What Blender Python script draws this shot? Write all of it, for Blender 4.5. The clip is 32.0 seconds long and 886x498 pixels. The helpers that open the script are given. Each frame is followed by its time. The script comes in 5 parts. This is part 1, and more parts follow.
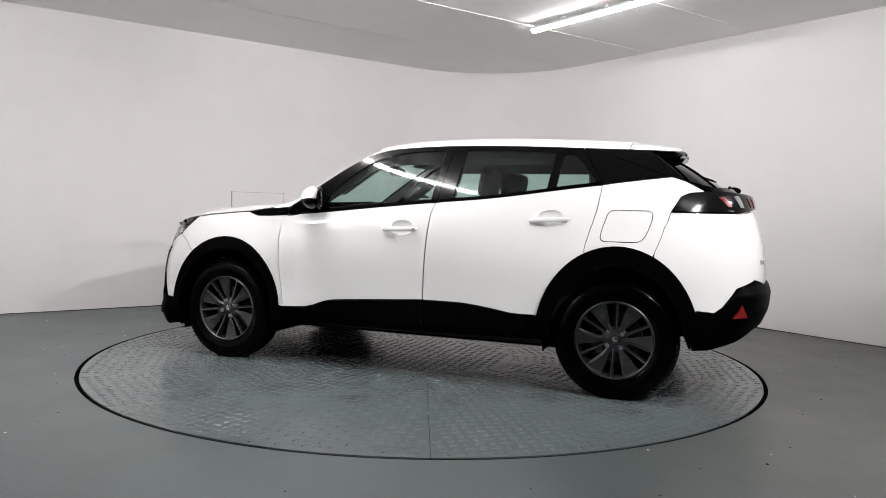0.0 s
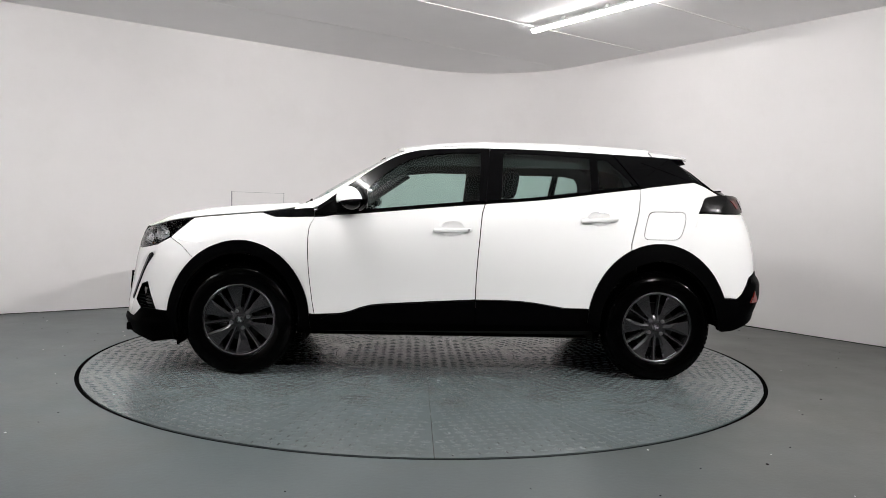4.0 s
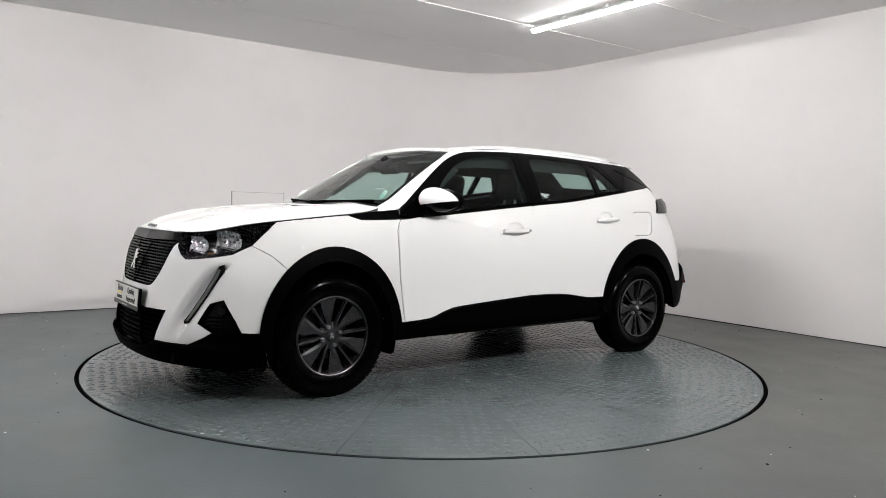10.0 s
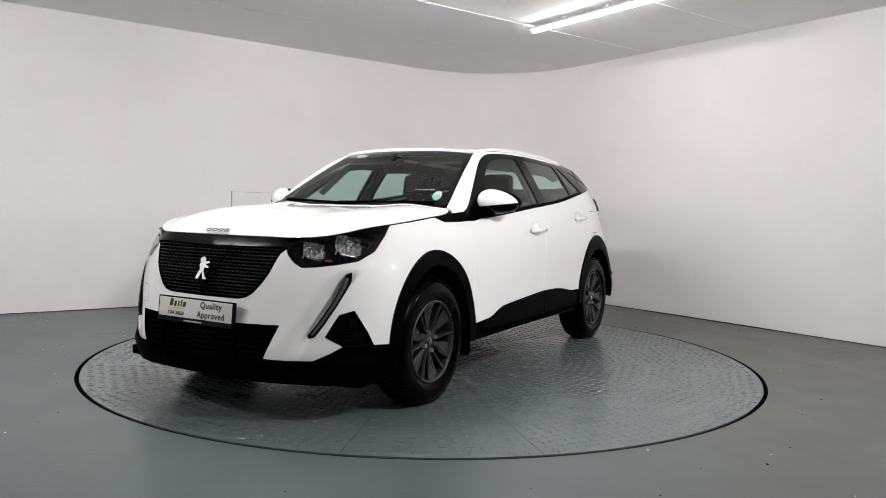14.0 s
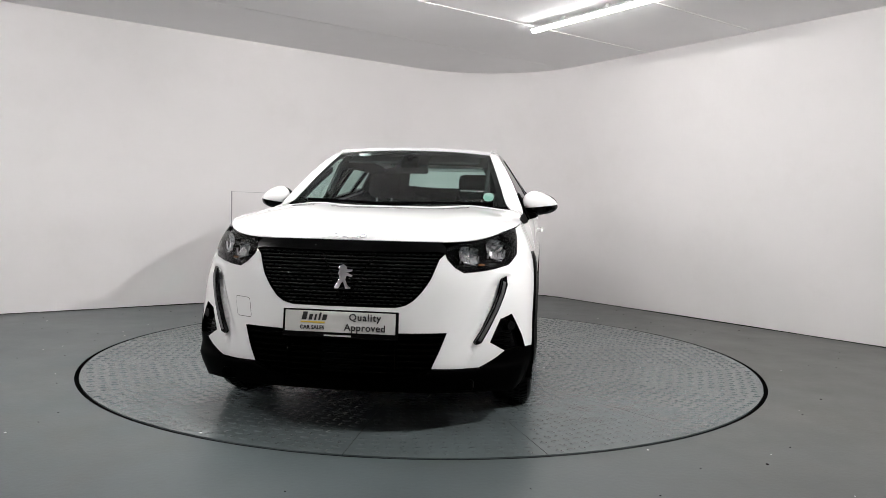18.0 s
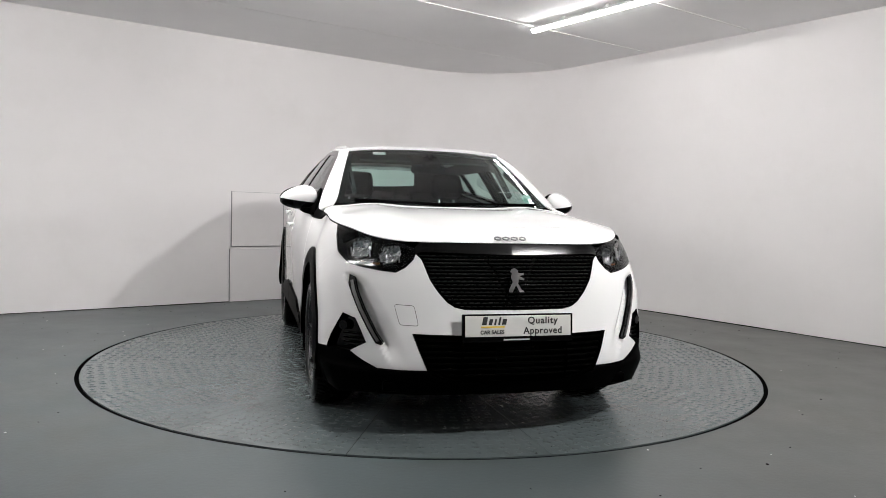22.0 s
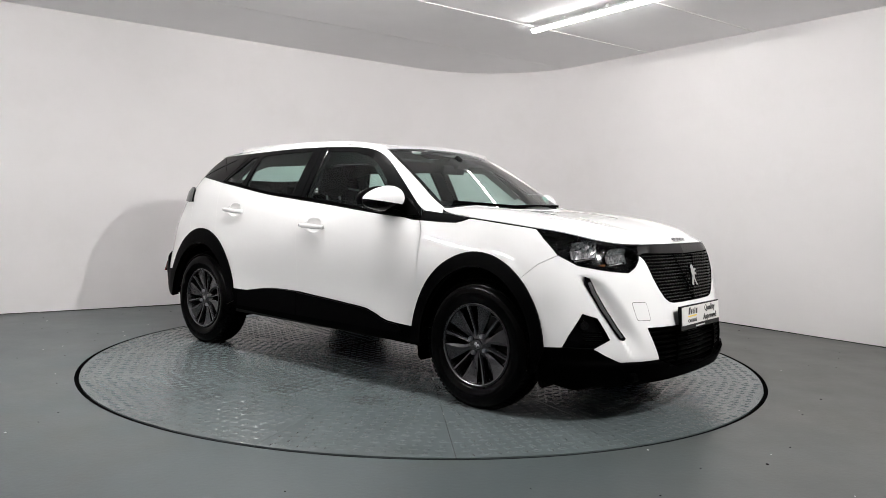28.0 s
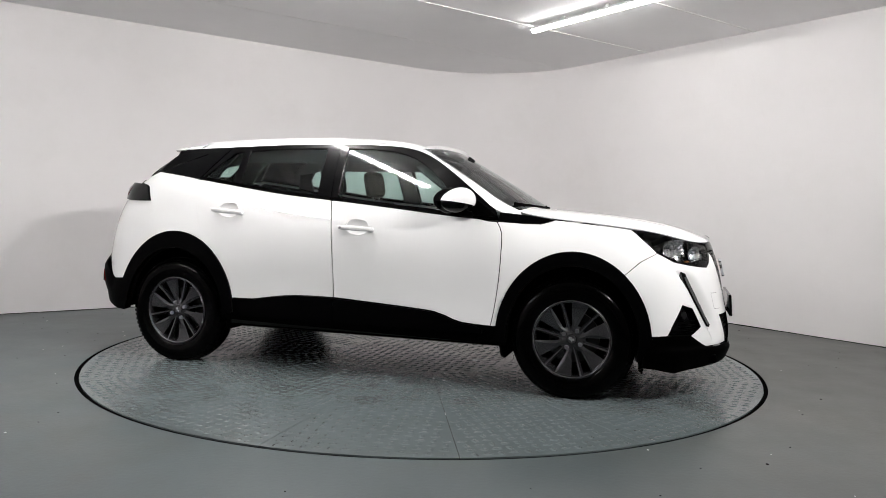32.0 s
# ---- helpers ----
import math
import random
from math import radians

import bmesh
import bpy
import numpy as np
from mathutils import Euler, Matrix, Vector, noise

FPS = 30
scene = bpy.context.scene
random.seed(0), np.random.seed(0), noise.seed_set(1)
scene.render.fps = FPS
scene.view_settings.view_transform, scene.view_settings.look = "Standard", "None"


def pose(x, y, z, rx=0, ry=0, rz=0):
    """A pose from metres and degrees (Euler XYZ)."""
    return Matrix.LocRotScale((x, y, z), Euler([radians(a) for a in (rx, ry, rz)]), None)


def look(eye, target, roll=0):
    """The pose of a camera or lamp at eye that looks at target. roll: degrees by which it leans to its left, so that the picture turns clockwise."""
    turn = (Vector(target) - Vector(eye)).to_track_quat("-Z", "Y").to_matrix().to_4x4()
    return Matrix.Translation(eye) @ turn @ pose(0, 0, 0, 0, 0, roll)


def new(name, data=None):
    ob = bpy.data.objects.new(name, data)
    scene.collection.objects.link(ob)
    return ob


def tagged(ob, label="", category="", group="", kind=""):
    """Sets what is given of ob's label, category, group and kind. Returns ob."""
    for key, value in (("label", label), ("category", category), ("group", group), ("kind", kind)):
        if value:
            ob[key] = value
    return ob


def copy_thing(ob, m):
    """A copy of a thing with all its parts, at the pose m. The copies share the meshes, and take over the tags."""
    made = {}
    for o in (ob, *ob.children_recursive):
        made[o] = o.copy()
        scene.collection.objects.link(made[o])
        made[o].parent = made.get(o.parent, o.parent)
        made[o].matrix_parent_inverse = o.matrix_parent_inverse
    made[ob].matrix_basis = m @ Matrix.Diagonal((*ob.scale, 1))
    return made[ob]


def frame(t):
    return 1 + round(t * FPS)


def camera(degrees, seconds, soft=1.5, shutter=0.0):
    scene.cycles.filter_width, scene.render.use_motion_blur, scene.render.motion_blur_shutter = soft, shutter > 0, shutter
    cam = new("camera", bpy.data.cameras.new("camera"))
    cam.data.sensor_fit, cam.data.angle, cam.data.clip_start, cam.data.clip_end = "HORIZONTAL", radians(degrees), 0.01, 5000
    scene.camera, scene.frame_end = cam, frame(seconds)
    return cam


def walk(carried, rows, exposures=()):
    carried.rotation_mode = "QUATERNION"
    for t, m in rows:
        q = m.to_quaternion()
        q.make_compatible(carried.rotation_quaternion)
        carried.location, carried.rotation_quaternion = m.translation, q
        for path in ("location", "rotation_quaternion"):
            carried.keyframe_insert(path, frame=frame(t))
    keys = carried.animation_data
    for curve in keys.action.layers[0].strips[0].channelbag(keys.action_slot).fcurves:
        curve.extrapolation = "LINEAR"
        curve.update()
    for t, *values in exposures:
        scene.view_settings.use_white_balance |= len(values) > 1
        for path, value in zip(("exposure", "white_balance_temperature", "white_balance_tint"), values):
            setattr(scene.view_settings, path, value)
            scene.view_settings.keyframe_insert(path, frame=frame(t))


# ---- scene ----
# ---------------------------------------------------------------- camera
cam = camera(62.3, 32.0, soft=0.6)
EYE = Vector((0.0, 0.0, 1.04))
AIM = EYE + Vector((0.0, math.cos(radians(-3.009)), math.sin(radians(-3.009))))
SHOT = look(EYE, AIM, 1.4045)
# the camera's own exposure drifts a little during the shot
walk(cam, [(0.0, SHOT), (32.0, SHOT)], exposures=(
    (0.0, 0.0), (1.0, -0.05), (2.0, 0.02), (3.0, 0.05), (6.0, 0.13), (7.0, 0.05), (10.0, 0.05), (13.0, 0.03), (17.0, 0.10),
    (19.0, 0.05), (21.0, 0.03), (24.0, 0.04), (25.0, 0.17), (28.0, 0.13), (29.0, 0.12), (30.0, 0.04), (32.0, 0.05)))

# the turntable: its centre, and its turn at t seconds
TABLE = Vector((-0.1102, 5.2895, 0.0))
TABLE_R = 2.258


def turn(t):
    return 159.52 + 5.7227 * t


# ---------------------------------------------------------------- light
world = bpy.data.worlds.new("world")
scene.world = world
world.use_nodes = True
world.node_tree.nodes["Background"].inputs[0].default_value = (0.8, 0.85, 0.9, 1)
world.node_tree.nodes["Background"].inputs[1].default_value = 0.03
TUBE_POWER = 178.0

# room axes: A runs along the long back wall, B towards it
AX = Vector((0.809, 0.588, 0.0))
BX = Vector((-0.588, 0.809, 0.0))
ROOM_TURN = math.degrees(math.atan2(0.588, 0.809))
CEIL = 2.8


def room(a, b, z=0.0):
    return AX * a + BX * b + Vector((0, 0, z))


# ---------------------------------------------------------------- materials
def mat(name, color, rough=0.5, metal=0.0, var=0.0, scale=8.0, bump=0.0, bump_scale=120.0, coat=0.0, spec=0.5,
        rough_var=0.0, stain=None, stain_amount=0.0, stain_scale=1.5):
    m = bpy.data.materials.new(name)
    m.use_nodes = True
    nt = m.node_tree
    p = nt.nodes["Principled BSDF"]
    p.inputs["Base Color"].default_value = (*color, 1)
    p.inputs["Roughness"].default_value = rough
    p.inputs["Metallic"].default_value = metal
    p.inputs["Coat Weight"].default_value = coat
    p.inputs["Coat Roughness"].default_value = 0.03
    p.inputs["Specular IOR Level"].default_value = spec
    tc = nt.nodes.new("ShaderNodeTexCoord")
    out = None
    if var or rough_var:
        n = nt.nodes.new("ShaderNodeTexNoise")
        n.inputs["Scale"].default_value = scale
        n.inputs["Detail"].default_value = 8
        n.inputs["Roughness"].default_value = 0.65
        nt.links.new(tc.outputs["Object"], n.inputs["Vector"])
        r = nt.nodes.new("ShaderNodeValToRGB")
        r.color_ramp.elements[0].position, r.color_ramp.elements[1].position = 0.3, 0.72
        r.color_ramp.elements[0].color = (*[c * (1 - var) for c in color], 1)
        r.color_ramp.elements[1].color = (*[min(1, c * (1 + var)) for c in color], 1)
        nt.links.new(n.outputs["Fac"], r.inputs["Fac"])
        out = r.outputs["Color"]
        if rough_var:
            mr = nt.nodes.new("ShaderNodeMapRange")
            mr.inputs["To Min"].default_value = max(0.02, rough - rough_var)
            mr.inputs["To Max"].default_value = min(1, rough + rough_var)
            nt.links.new(n.outputs["Fac"], mr.inputs["Value"])
            nt.links.new(mr.outputs["Result"], p.inputs["Roughness"])
    if stain:
        n2 = nt.nodes.new("ShaderNodeTexNoise")
        n2.inputs["Scale"].default_value = stain_scale
        n2.inputs["Detail"].default_value = 10
        n2.inputs["Roughness"].default_value = 0.7
        nt.links.new(tc.outputs["Object"], n2.inputs["Vector"])
        r2 = nt.nodes.new("ShaderNodeValToRGB")
        r2.color_ramp.elements[0].position, r2.color_ramp.elements[1].position = 0.5, 0.75
        r2.color_ramp.elements[0].color = (0, 0, 0, 1)
        r2.color_ramp.elements[1].color = (stain_amount,) * 3 + (1,)
        nt.links.new(n2.outputs["Fac"], r2.inputs["Fac"])
        mx = nt.nodes.new("ShaderNodeMix")
        mx.data_type = "RGBA"
        nt.links.new(r2.outputs["Color"], mx.inputs["Factor"])
        if out:
            nt.links.new(out, mx.inputs["A"])
        else:
            mx.inputs["A"].default_value = (*color, 1)
        mx.inputs["B"].default_value = (*stain, 1)
        out = mx.outputs["Result"]
    if out:
        nt.links.new(out, p.inputs["Base Color"])
    if bump:
        n3 = nt.nodes.new("ShaderNodeTexNoise")
        n3.inputs["Scale"].default_value = bump_scale
        n3.inputs["Detail"].default_value = 4
        nt.links.new(tc.outputs["Object"], n3.inputs["Vector"])
        b = nt.nodes.new("ShaderNodeBump")
        b.inputs["Strength"].default_value = bump
        b.inputs["Distance"].default_value = 0.002
        nt.links.new(n3.outputs["Fac"], b.inputs["Height"])
        nt.links.new(b.outputs["Normal"], p.inputs["Normal"])
    return m


def glow(name, color, strength):
    m = bpy.data.materials.new(name)
    m.use_nodes = True
    p = m.node_tree.nodes["Principled BSDF"]
    p.inputs["Base Color"].default_value = (0.9, 0.9, 0.9, 1)
    p.inputs["Emission Color"].default_value = (*color, 1)
    p.inputs["Emission Strength"].default_value = strength
    return m


def pane(name, tint, gloss=1.0, ior=1.45):
    """Thin tinted glass: a see-through tint with a mirror gloss that grows towards grazing angles."""
    m = bpy.data.materials.new(name)
    m.use_nodes = True
    nt = m.node_tree
    nt.nodes.remove(nt.nodes["Principled BSDF"])
    t = nt.nodes.new("ShaderNodeBsdfTransparent")
    t.inputs["Color"].default_value = (*tint, 1)
    g = nt.nodes.new("ShaderNodeBsdfGlossy")
    g.inputs["Roughness"].default_value = 0.02
    g.inputs["Color"].default_value = (gloss, gloss, gloss, 1)
    lw = nt.nodes.new("ShaderNodeLayerWeight")
    pw = nt.nodes.new("ShaderNodeMath")
    pw.operation = "POWER"
    pw.inputs[1].default_value = 5.0
    nt.links.new(lw.outputs["Facing"], pw.inputs[0])
    f = nt.nodes.new("ShaderNodeMath")
    f.operation = "MULTIPLY_ADD"
    f.inputs[1].default_value = 0.9
    f.inputs[2].default_value = ((ior - 1) / (ior + 1)) ** 2
    nt.links.new(pw.outputs[0], f.inputs[0])
    mx = nt.nodes.new("ShaderNodeMixShader")
    nt.links.new(f.outputs[0], mx.inputs[0])
    nt.links.new(t.outputs[0], mx.inputs[1])
    nt.links.new(g.outputs[0], mx.inputs[2])
    nt.links.new(mx.outputs[0], nt.nodes["Material Output"].inputs["Surface"])
    return m


M = dict(
    wall=mat("white_wall_paint", (0.81, 0.785, 0.785), 0.75, var=0.02, scale=1.2, bump=0.25, bump_scale=90, stain=(0.6, 0.57, 0.54), stain_amount=0.18, stain_scale=0.9),
    ceiling=mat("ceiling_board", (0.9, 0.89, 0.895), 0.8, var=0.02, scale=1.0, bump=0.15, bump_scale=60, stain=(0.7, 0.69, 0.69), stain_amount=0.15, stain_scale=0.7),
    strip=mat("white_joint_strip", (0.85, 0.84, 0.83), 0.6),
    floor=mat("green_grey_floor_paint", (0.070, 0.086, 0.091), 0.36, var=0.13, scale=2.2, bump=0.3, bump_scale=45, rough_var=0.12, stain=(0.062, 0.060, 0.052), stain_amount=0.8, stain_scale=0.8),
    plate=mat("green_grey_plate_paint", (0.092, 0.110, 0.114), 0.25, spec=0.5, var=0.10, scale=3.5, bump=0.25, bump_scale=70, rough_var=0.08, stain=(0.06, 0.064, 0.062), stain_amount=0.18, stain_scale=2.4),
    dark=mat("black_pit", (0.003, 0.003, 0.003), 0.8, spec=0.1),
    rim=mat("flat_black", (0.002, 0.002, 0.002), 0.9, spec=0.0),
    tube=glow("tube_light", (1.0, 0.985, 0.97), TUBE_POWER),
    # same kind of tube, dimmed so the nearby wall and ceiling don't overexpose
    dimtube=glow("dim_tube_light", (1.0, 0.985, 0.97), 46.0),
    flood=glow("floodlight_lens", (1.0, 0.985, 0.97), 3300.0),
    flood_far=glow("dim_floodlight_lens", (1.0, 0.985, 0.97), 1900.0),
    bright=mat("bright_alloy", (0.075, 0.075, 0.08), 0.25, metal=0.85),
    lampbody=mat("white_lamp_body", (0.75, 0.75, 0.74), 0.45),
    paint=mat("white_car_paint", (0.73, 0.725, 0.725), 0.6, coat=1.0, spec=0.0, var=0.008, scale=3.0),
    gloss=mat("gloss_black", (0.0012, 0.0012, 0.0014), 0.06, spec=0.09),
    clad=mat("grained_black_plastic", (0.0005, 0.0005, 0.0006), 0.42, spec=0.016, var=0.15, scale=30, bump=0.10, bump_scale=700),
    black=mat("matt_black_plastic", (0.0004, 0.0004, 0.0004), 0.5, spec=0.008, var=0.15, scale=20),
    rubber=mat("tyre_rubber", (0.0003, 0.0003, 0.0003), 0.14, spec=0.05, var=0.2, scale=25, bump=0.04, bump_scale=300),
    slat=mat("glossy_black_slat", (0.001, 0.001, 0.0011), 0.16, spec=0.25),
    topbar=mat("satin_black_bar", (0.0012, 0.0012, 0.0013), 0.2, spec=0.12),
    alloy=mat("dark_grey_alloy", (0.044, 0.044, 0.047), 0.27, metal=0.75, var=0.06, scale=20),
    lip=mat("machined_rim_lip", (0.1, 0.1, 0.105), 0.25, metal=1.0),
    steel=mat("brake_steel", (0.035, 0.035, 0.035), 0.4, metal=1.0, var=0.2, scale=30),
    chrome=mat("chrome", (0.78, 0.78, 0.8), 0.1, metal=1.0),
    satin=mat("satin_chrome", (0.35, 0.35, 0.36), 0.3, metal=1.0),
    glass=pane("tinted_window_glass", (0.68, 0.82, 0.78), 0.9),
    dglass=pane("dark_privacy_glass", (0.65, 0.79, 0.75)),
    clear=pane("clear_lamp_cover", (0.95, 0.96, 0.97), 0.8, 1.3),
    redlens=mat("red_lamp_lens", (0.14, 0.005, 0.004), 0.2, coat=0.4),
    smoked=mat("smoked_lamp_lens", (0.004, 0.004, 0.0042), 0.1, spec=0.2),
    mirror=mat("lamp_reflector", (0.68, 0.68, 0.69), 0.12, metal=1.0),
    amber=mat("amber_lens", (0.22, 0.09, 0.03), 0.2),
    greylens=mat("grey_light_strip", (0.05, 0.05, 0.053), 0.3, coat=0.6),
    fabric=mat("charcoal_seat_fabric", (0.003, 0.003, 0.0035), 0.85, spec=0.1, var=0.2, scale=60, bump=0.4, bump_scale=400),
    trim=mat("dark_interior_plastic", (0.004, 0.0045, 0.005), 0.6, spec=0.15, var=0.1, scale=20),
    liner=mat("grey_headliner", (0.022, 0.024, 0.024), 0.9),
    plate_w=mat("white_number_plate", (0.60, 0.59, 0.57), 0.4, var=0.03, scale=20),
    ink=mat("black_ink", (0.012, 0.012, 0.012), 0.5),
    yellow=mat("yellow_ink", (0.75, 0.52, 0.03), 0.5),
    pale=mat("pale_print", (0.42, 0.42, 0.42), 0.5),
    green=mat("pale_green_sticker", (0.22, 0.35, 0.31), 0.5),
)


def browner_side(m, side_tone):
    """A darker, browner tone that grows towards the side wall, in ragged patches."""
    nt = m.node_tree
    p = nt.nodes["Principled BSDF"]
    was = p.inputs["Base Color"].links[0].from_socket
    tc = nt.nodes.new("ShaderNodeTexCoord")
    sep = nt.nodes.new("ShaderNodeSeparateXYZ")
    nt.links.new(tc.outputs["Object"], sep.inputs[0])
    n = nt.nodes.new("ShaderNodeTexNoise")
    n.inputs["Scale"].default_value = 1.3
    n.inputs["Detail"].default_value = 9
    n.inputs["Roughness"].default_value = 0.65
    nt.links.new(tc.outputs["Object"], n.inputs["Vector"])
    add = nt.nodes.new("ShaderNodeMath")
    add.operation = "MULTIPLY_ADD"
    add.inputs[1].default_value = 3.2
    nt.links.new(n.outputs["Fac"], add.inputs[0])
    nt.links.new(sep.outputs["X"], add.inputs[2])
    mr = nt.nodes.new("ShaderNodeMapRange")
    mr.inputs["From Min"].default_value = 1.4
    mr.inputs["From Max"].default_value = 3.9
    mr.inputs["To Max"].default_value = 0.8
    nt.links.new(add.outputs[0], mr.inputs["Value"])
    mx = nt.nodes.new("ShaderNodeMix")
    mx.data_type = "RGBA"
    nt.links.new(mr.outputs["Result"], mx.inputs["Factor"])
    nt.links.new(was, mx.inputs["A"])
    mx.inputs["B"].default_value = (*side_tone, 1)
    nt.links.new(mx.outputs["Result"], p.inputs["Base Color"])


browner_side(M["floor"], (0.058, 0.058, 0.052))


# ---------------------------------------------------------------- mesh helpers
def as_mesh(name, bm, smooth=False):
    me = bpy.data.meshes.new(name)
    bm.to_mesh(me)
    bm.free()
    if smooth:
        me.shade_smooth()
    return me


def part(name, data, material, parent, label=""):
    if isinstance(data, bmesh.types.BMesh):
        data = as_mesh(name, data)
    if material is not None and not data.materials:
        data.materials.append(material)
    ob = new(name, data)
    ob.parent = parent
    if label:
        tagged(ob, label)
    return ob


def thing(name, label, category, group="", kind=""):
    return tagged(new(name), label, category, group, kind)


def box(bm, size, m=Matrix.Identity(4), bevel=0.0):
    r = bmesh.ops.create_cube(bm, size=1.0, matrix=m @ Matrix.Diagonal((*size, 1)))
    if bevel:
        es = list({e for v in r["verts"] for e in v.link_edges})
        bmesh.ops.bevel(bm, geom=es, offset=bevel, segments=2, affect="EDGES", profile=0.5)
    return bm


def box_bm(size, m=Matrix.Identity(4), bevel=0.0):
    return box(bmesh.new(), size, m, bevel)


def lathe(profile, n=64, close=False):
    """Mesh turned round the local y axis from (radius, y) pairs."""
    k = len(profile)
    vs = [(r * math.cos(2 * math.pi * i / n), y, r * math.sin(2 * math.pi * i / n)) for i in range(n) for r, y in profile]
    fs = []
    for i in range(n):
        j = (i + 1) % n
        for q in range(k if close else k - 1):
            w = (q + 1) % k
            fs.append((i * k + q, i * k + w, j * k + w, j * k + q))
    me = bpy.data.meshes.new("lathe")
    me.from_pydata(vs, [], fs)
    me.validate()
    me.shade_smooth()
    me.set_sharp_from_angle(angle=radians(40))
    return me


def prism(poly, depth, m=Matrix.Identity(4), bevel=0.0):
    """A flat outline in local x, z with a depth along y."""
    bm = bmesh.new()
    f = bm.faces.new([bm.verts.new((x, 0, z)) for x, z in poly])
    r = bmesh.ops.extrude_face_region(bm, geom=[f])
    vs = [v for v in r["geom"] if isinstance(v, bmesh.types.BMVert)]
    bmesh.ops.translate(bm, verts=vs, vec=(0, depth, 0))
    bmesh.ops.recalc_face_normals(bm, faces=bm.faces)
    if bevel:
        bmesh.ops.bevel(bm, geom=list(bm.edges), offset=bevel, segments=2, affect="EDGES", profile=0.5)
    bmesh.ops.transform(bm, matrix=m, verts=bm.verts)
    return bm


def grid_mesh(P, nrm=None, flip=False, thick=0.0):
    """A smooth sheet over an array of points [i][j], with folded-in edges."""
    P = np.asarray(P, float)
    a, b = P.shape[:2]
    dx, dy = np.gradient(P, axis=0), np.gradient(P, axis=1)
    N = np.cross(dx, dy)
    N /= np.maximum(np.linalg.norm(N, axis=2, keepdims=True), 1e-9)
    if flip:
        N = -N
    vs = [tuple(p) for p in P.reshape(-1, 3)]
    ns = [tuple(p) for p in N.reshape(-1, 3)]
    fs = []
    for i in range(a - 1):
        for j in range(b - 1):
            q = (i * b + j, (i + 1) * b + j, (i + 1) * b + j + 1, i * b + j + 1)
            fs.append(q[::-1] if flip else q)
    if thick:
        ring = [(i, 0) for i in range(a)] + [(a - 1, j) for j in range(1, b)] + [(i, b - 1) for i in range(a - 2, -1, -1)] + [(0, j) for j in range(b - 2, 0, -1)]
        o = len(vs)
        for i, j in ring:
            vs.append(tuple(P[i, j]))
            vs.append(tuple(P[i, j] - N[i, j] * thick))
        for q in range(len(ring)):
            w = (q + 1) % len(ring)
            f = (o + 2 * q, o + 2 * q + 1, o + 2 * w + 1, o + 2 * w)
            fs.append(f[::-1] if flip else f)
    me = bpy.data.meshes.new("sheet")
    me.from_pydata(vs, [], fs)
    me.shade_smooth()
    if thick:
        k = a * b
        me.update()
        me.normals_split_custom_set_from_vertices(ns + [tuple(v.normal) for v in me.vertices[k:]])
    else:
        me.normals_split_custom_set_from_vertices(ns)
    return me


def mirrored(me):
    """A copy of a mesh mirrored across the car's long axis."""
    c = me.copy()
    co = np.empty(len(c.vertices) * 3)
    c.vertices.foreach_get("co", co)
    keep = None
    if c.has_custom_normals:
        keep = np.empty(len(c.loops) * 3)
        c.corner_normals.foreach_get("vector", keep)
        vn = np.zeros((len(c.vertices), 3))
        li = np.empty(len(c.loops), int)
        c.loops.foreach_get("vertex_index", li)
        vn[li] = keep.reshape(-1, 3)
        vn[:, 1] *= -1
    co[1::3] *= -1
    c.vertices.foreach_set("co", co)
    c.flip_normals()
    c.update()
    if keep is not None:
        c.normals_split_custom_set_from_vertices([tuple(v) for v in vn])
    return c


# ---------------------------------------------------------------- the room
A0, A1, B0, B1, RC = -3.2, 6.48, -3.2, 7.68, 1.4


def wall_line():
    """The back wall, its round corner and the side wall, seen from above."""
    pts = [(A0, B1)] + [(A0 + (A1 - RC - A0) * i / 12, B1) for i in range(1, 12)]
    for i in range(25):
        w = radians(90 - 90 * i / 24)
        pts.append((A1 - RC + RC * math.cos(w), B1 - RC + RC * math.sin(w)))
    pts += [(A1, B1 - RC + (B0 - B1 + RC) * i / 12) for i in range(1, 13)]
    return pts


def build_wall(name, pts, label):
    n = len(pts)
    vs, fs = [], []
    for i, (a, b) in enumerate(pts):
        p, q = pts[max(0, i - 1)], pts[min(n - 1, i + 1)]
        d = Vector((q[0] - p[0], q[1] - p[1])).normalized()
        o = (a - d.y * 0.15, b + d.x * 0.15)
        for c in ((a, b), o):
            for z in (-0.02, CEIL + 0.02):
                vs.append(room(*c, z))
    for i in range(n - 1):
        k, j = 4 * i, 4 * i + 4
        fs += [(k, k + 1, j + 1, j), (k + 2, j + 2, j + 3, k + 3), (k + 1, k + 3, j + 3, j + 1)]
    fs += [(0, 2, 3, 1), (4 * n - 4, 4 * n - 3, 4 * n - 1, 4 * n - 2)]
    me = bpy.data.meshes.new(name)
    me.from_pydata([tuple(v) for v in vs], [], fs)
    me.validate()
    bm = bmesh.new()
    bm.from_mesh(me)
    bmesh.ops.recalc_face_normals(bm, faces=bm.faces)
    bm.to_mesh(me)
    bm.free()
    me.shade_smooth()
    me.set_sharp_from_angle(angle=radians(30))
    me.materials.append(M["wall"])
    return tagged(new(name, me), label, "wall", kind="structure")


build_wall("wall_back", wall_line(), "plain white painted wall with a rounded corner")
build_wall("wall_front", [(A1 + 0.15, B0), (A0, B0)], "plain white painted wall behind the viewer")
build_wall("wall_side", [(A0, B0 - 0.15), (A0, B1 + 0.15)], "plain white painted side wall")


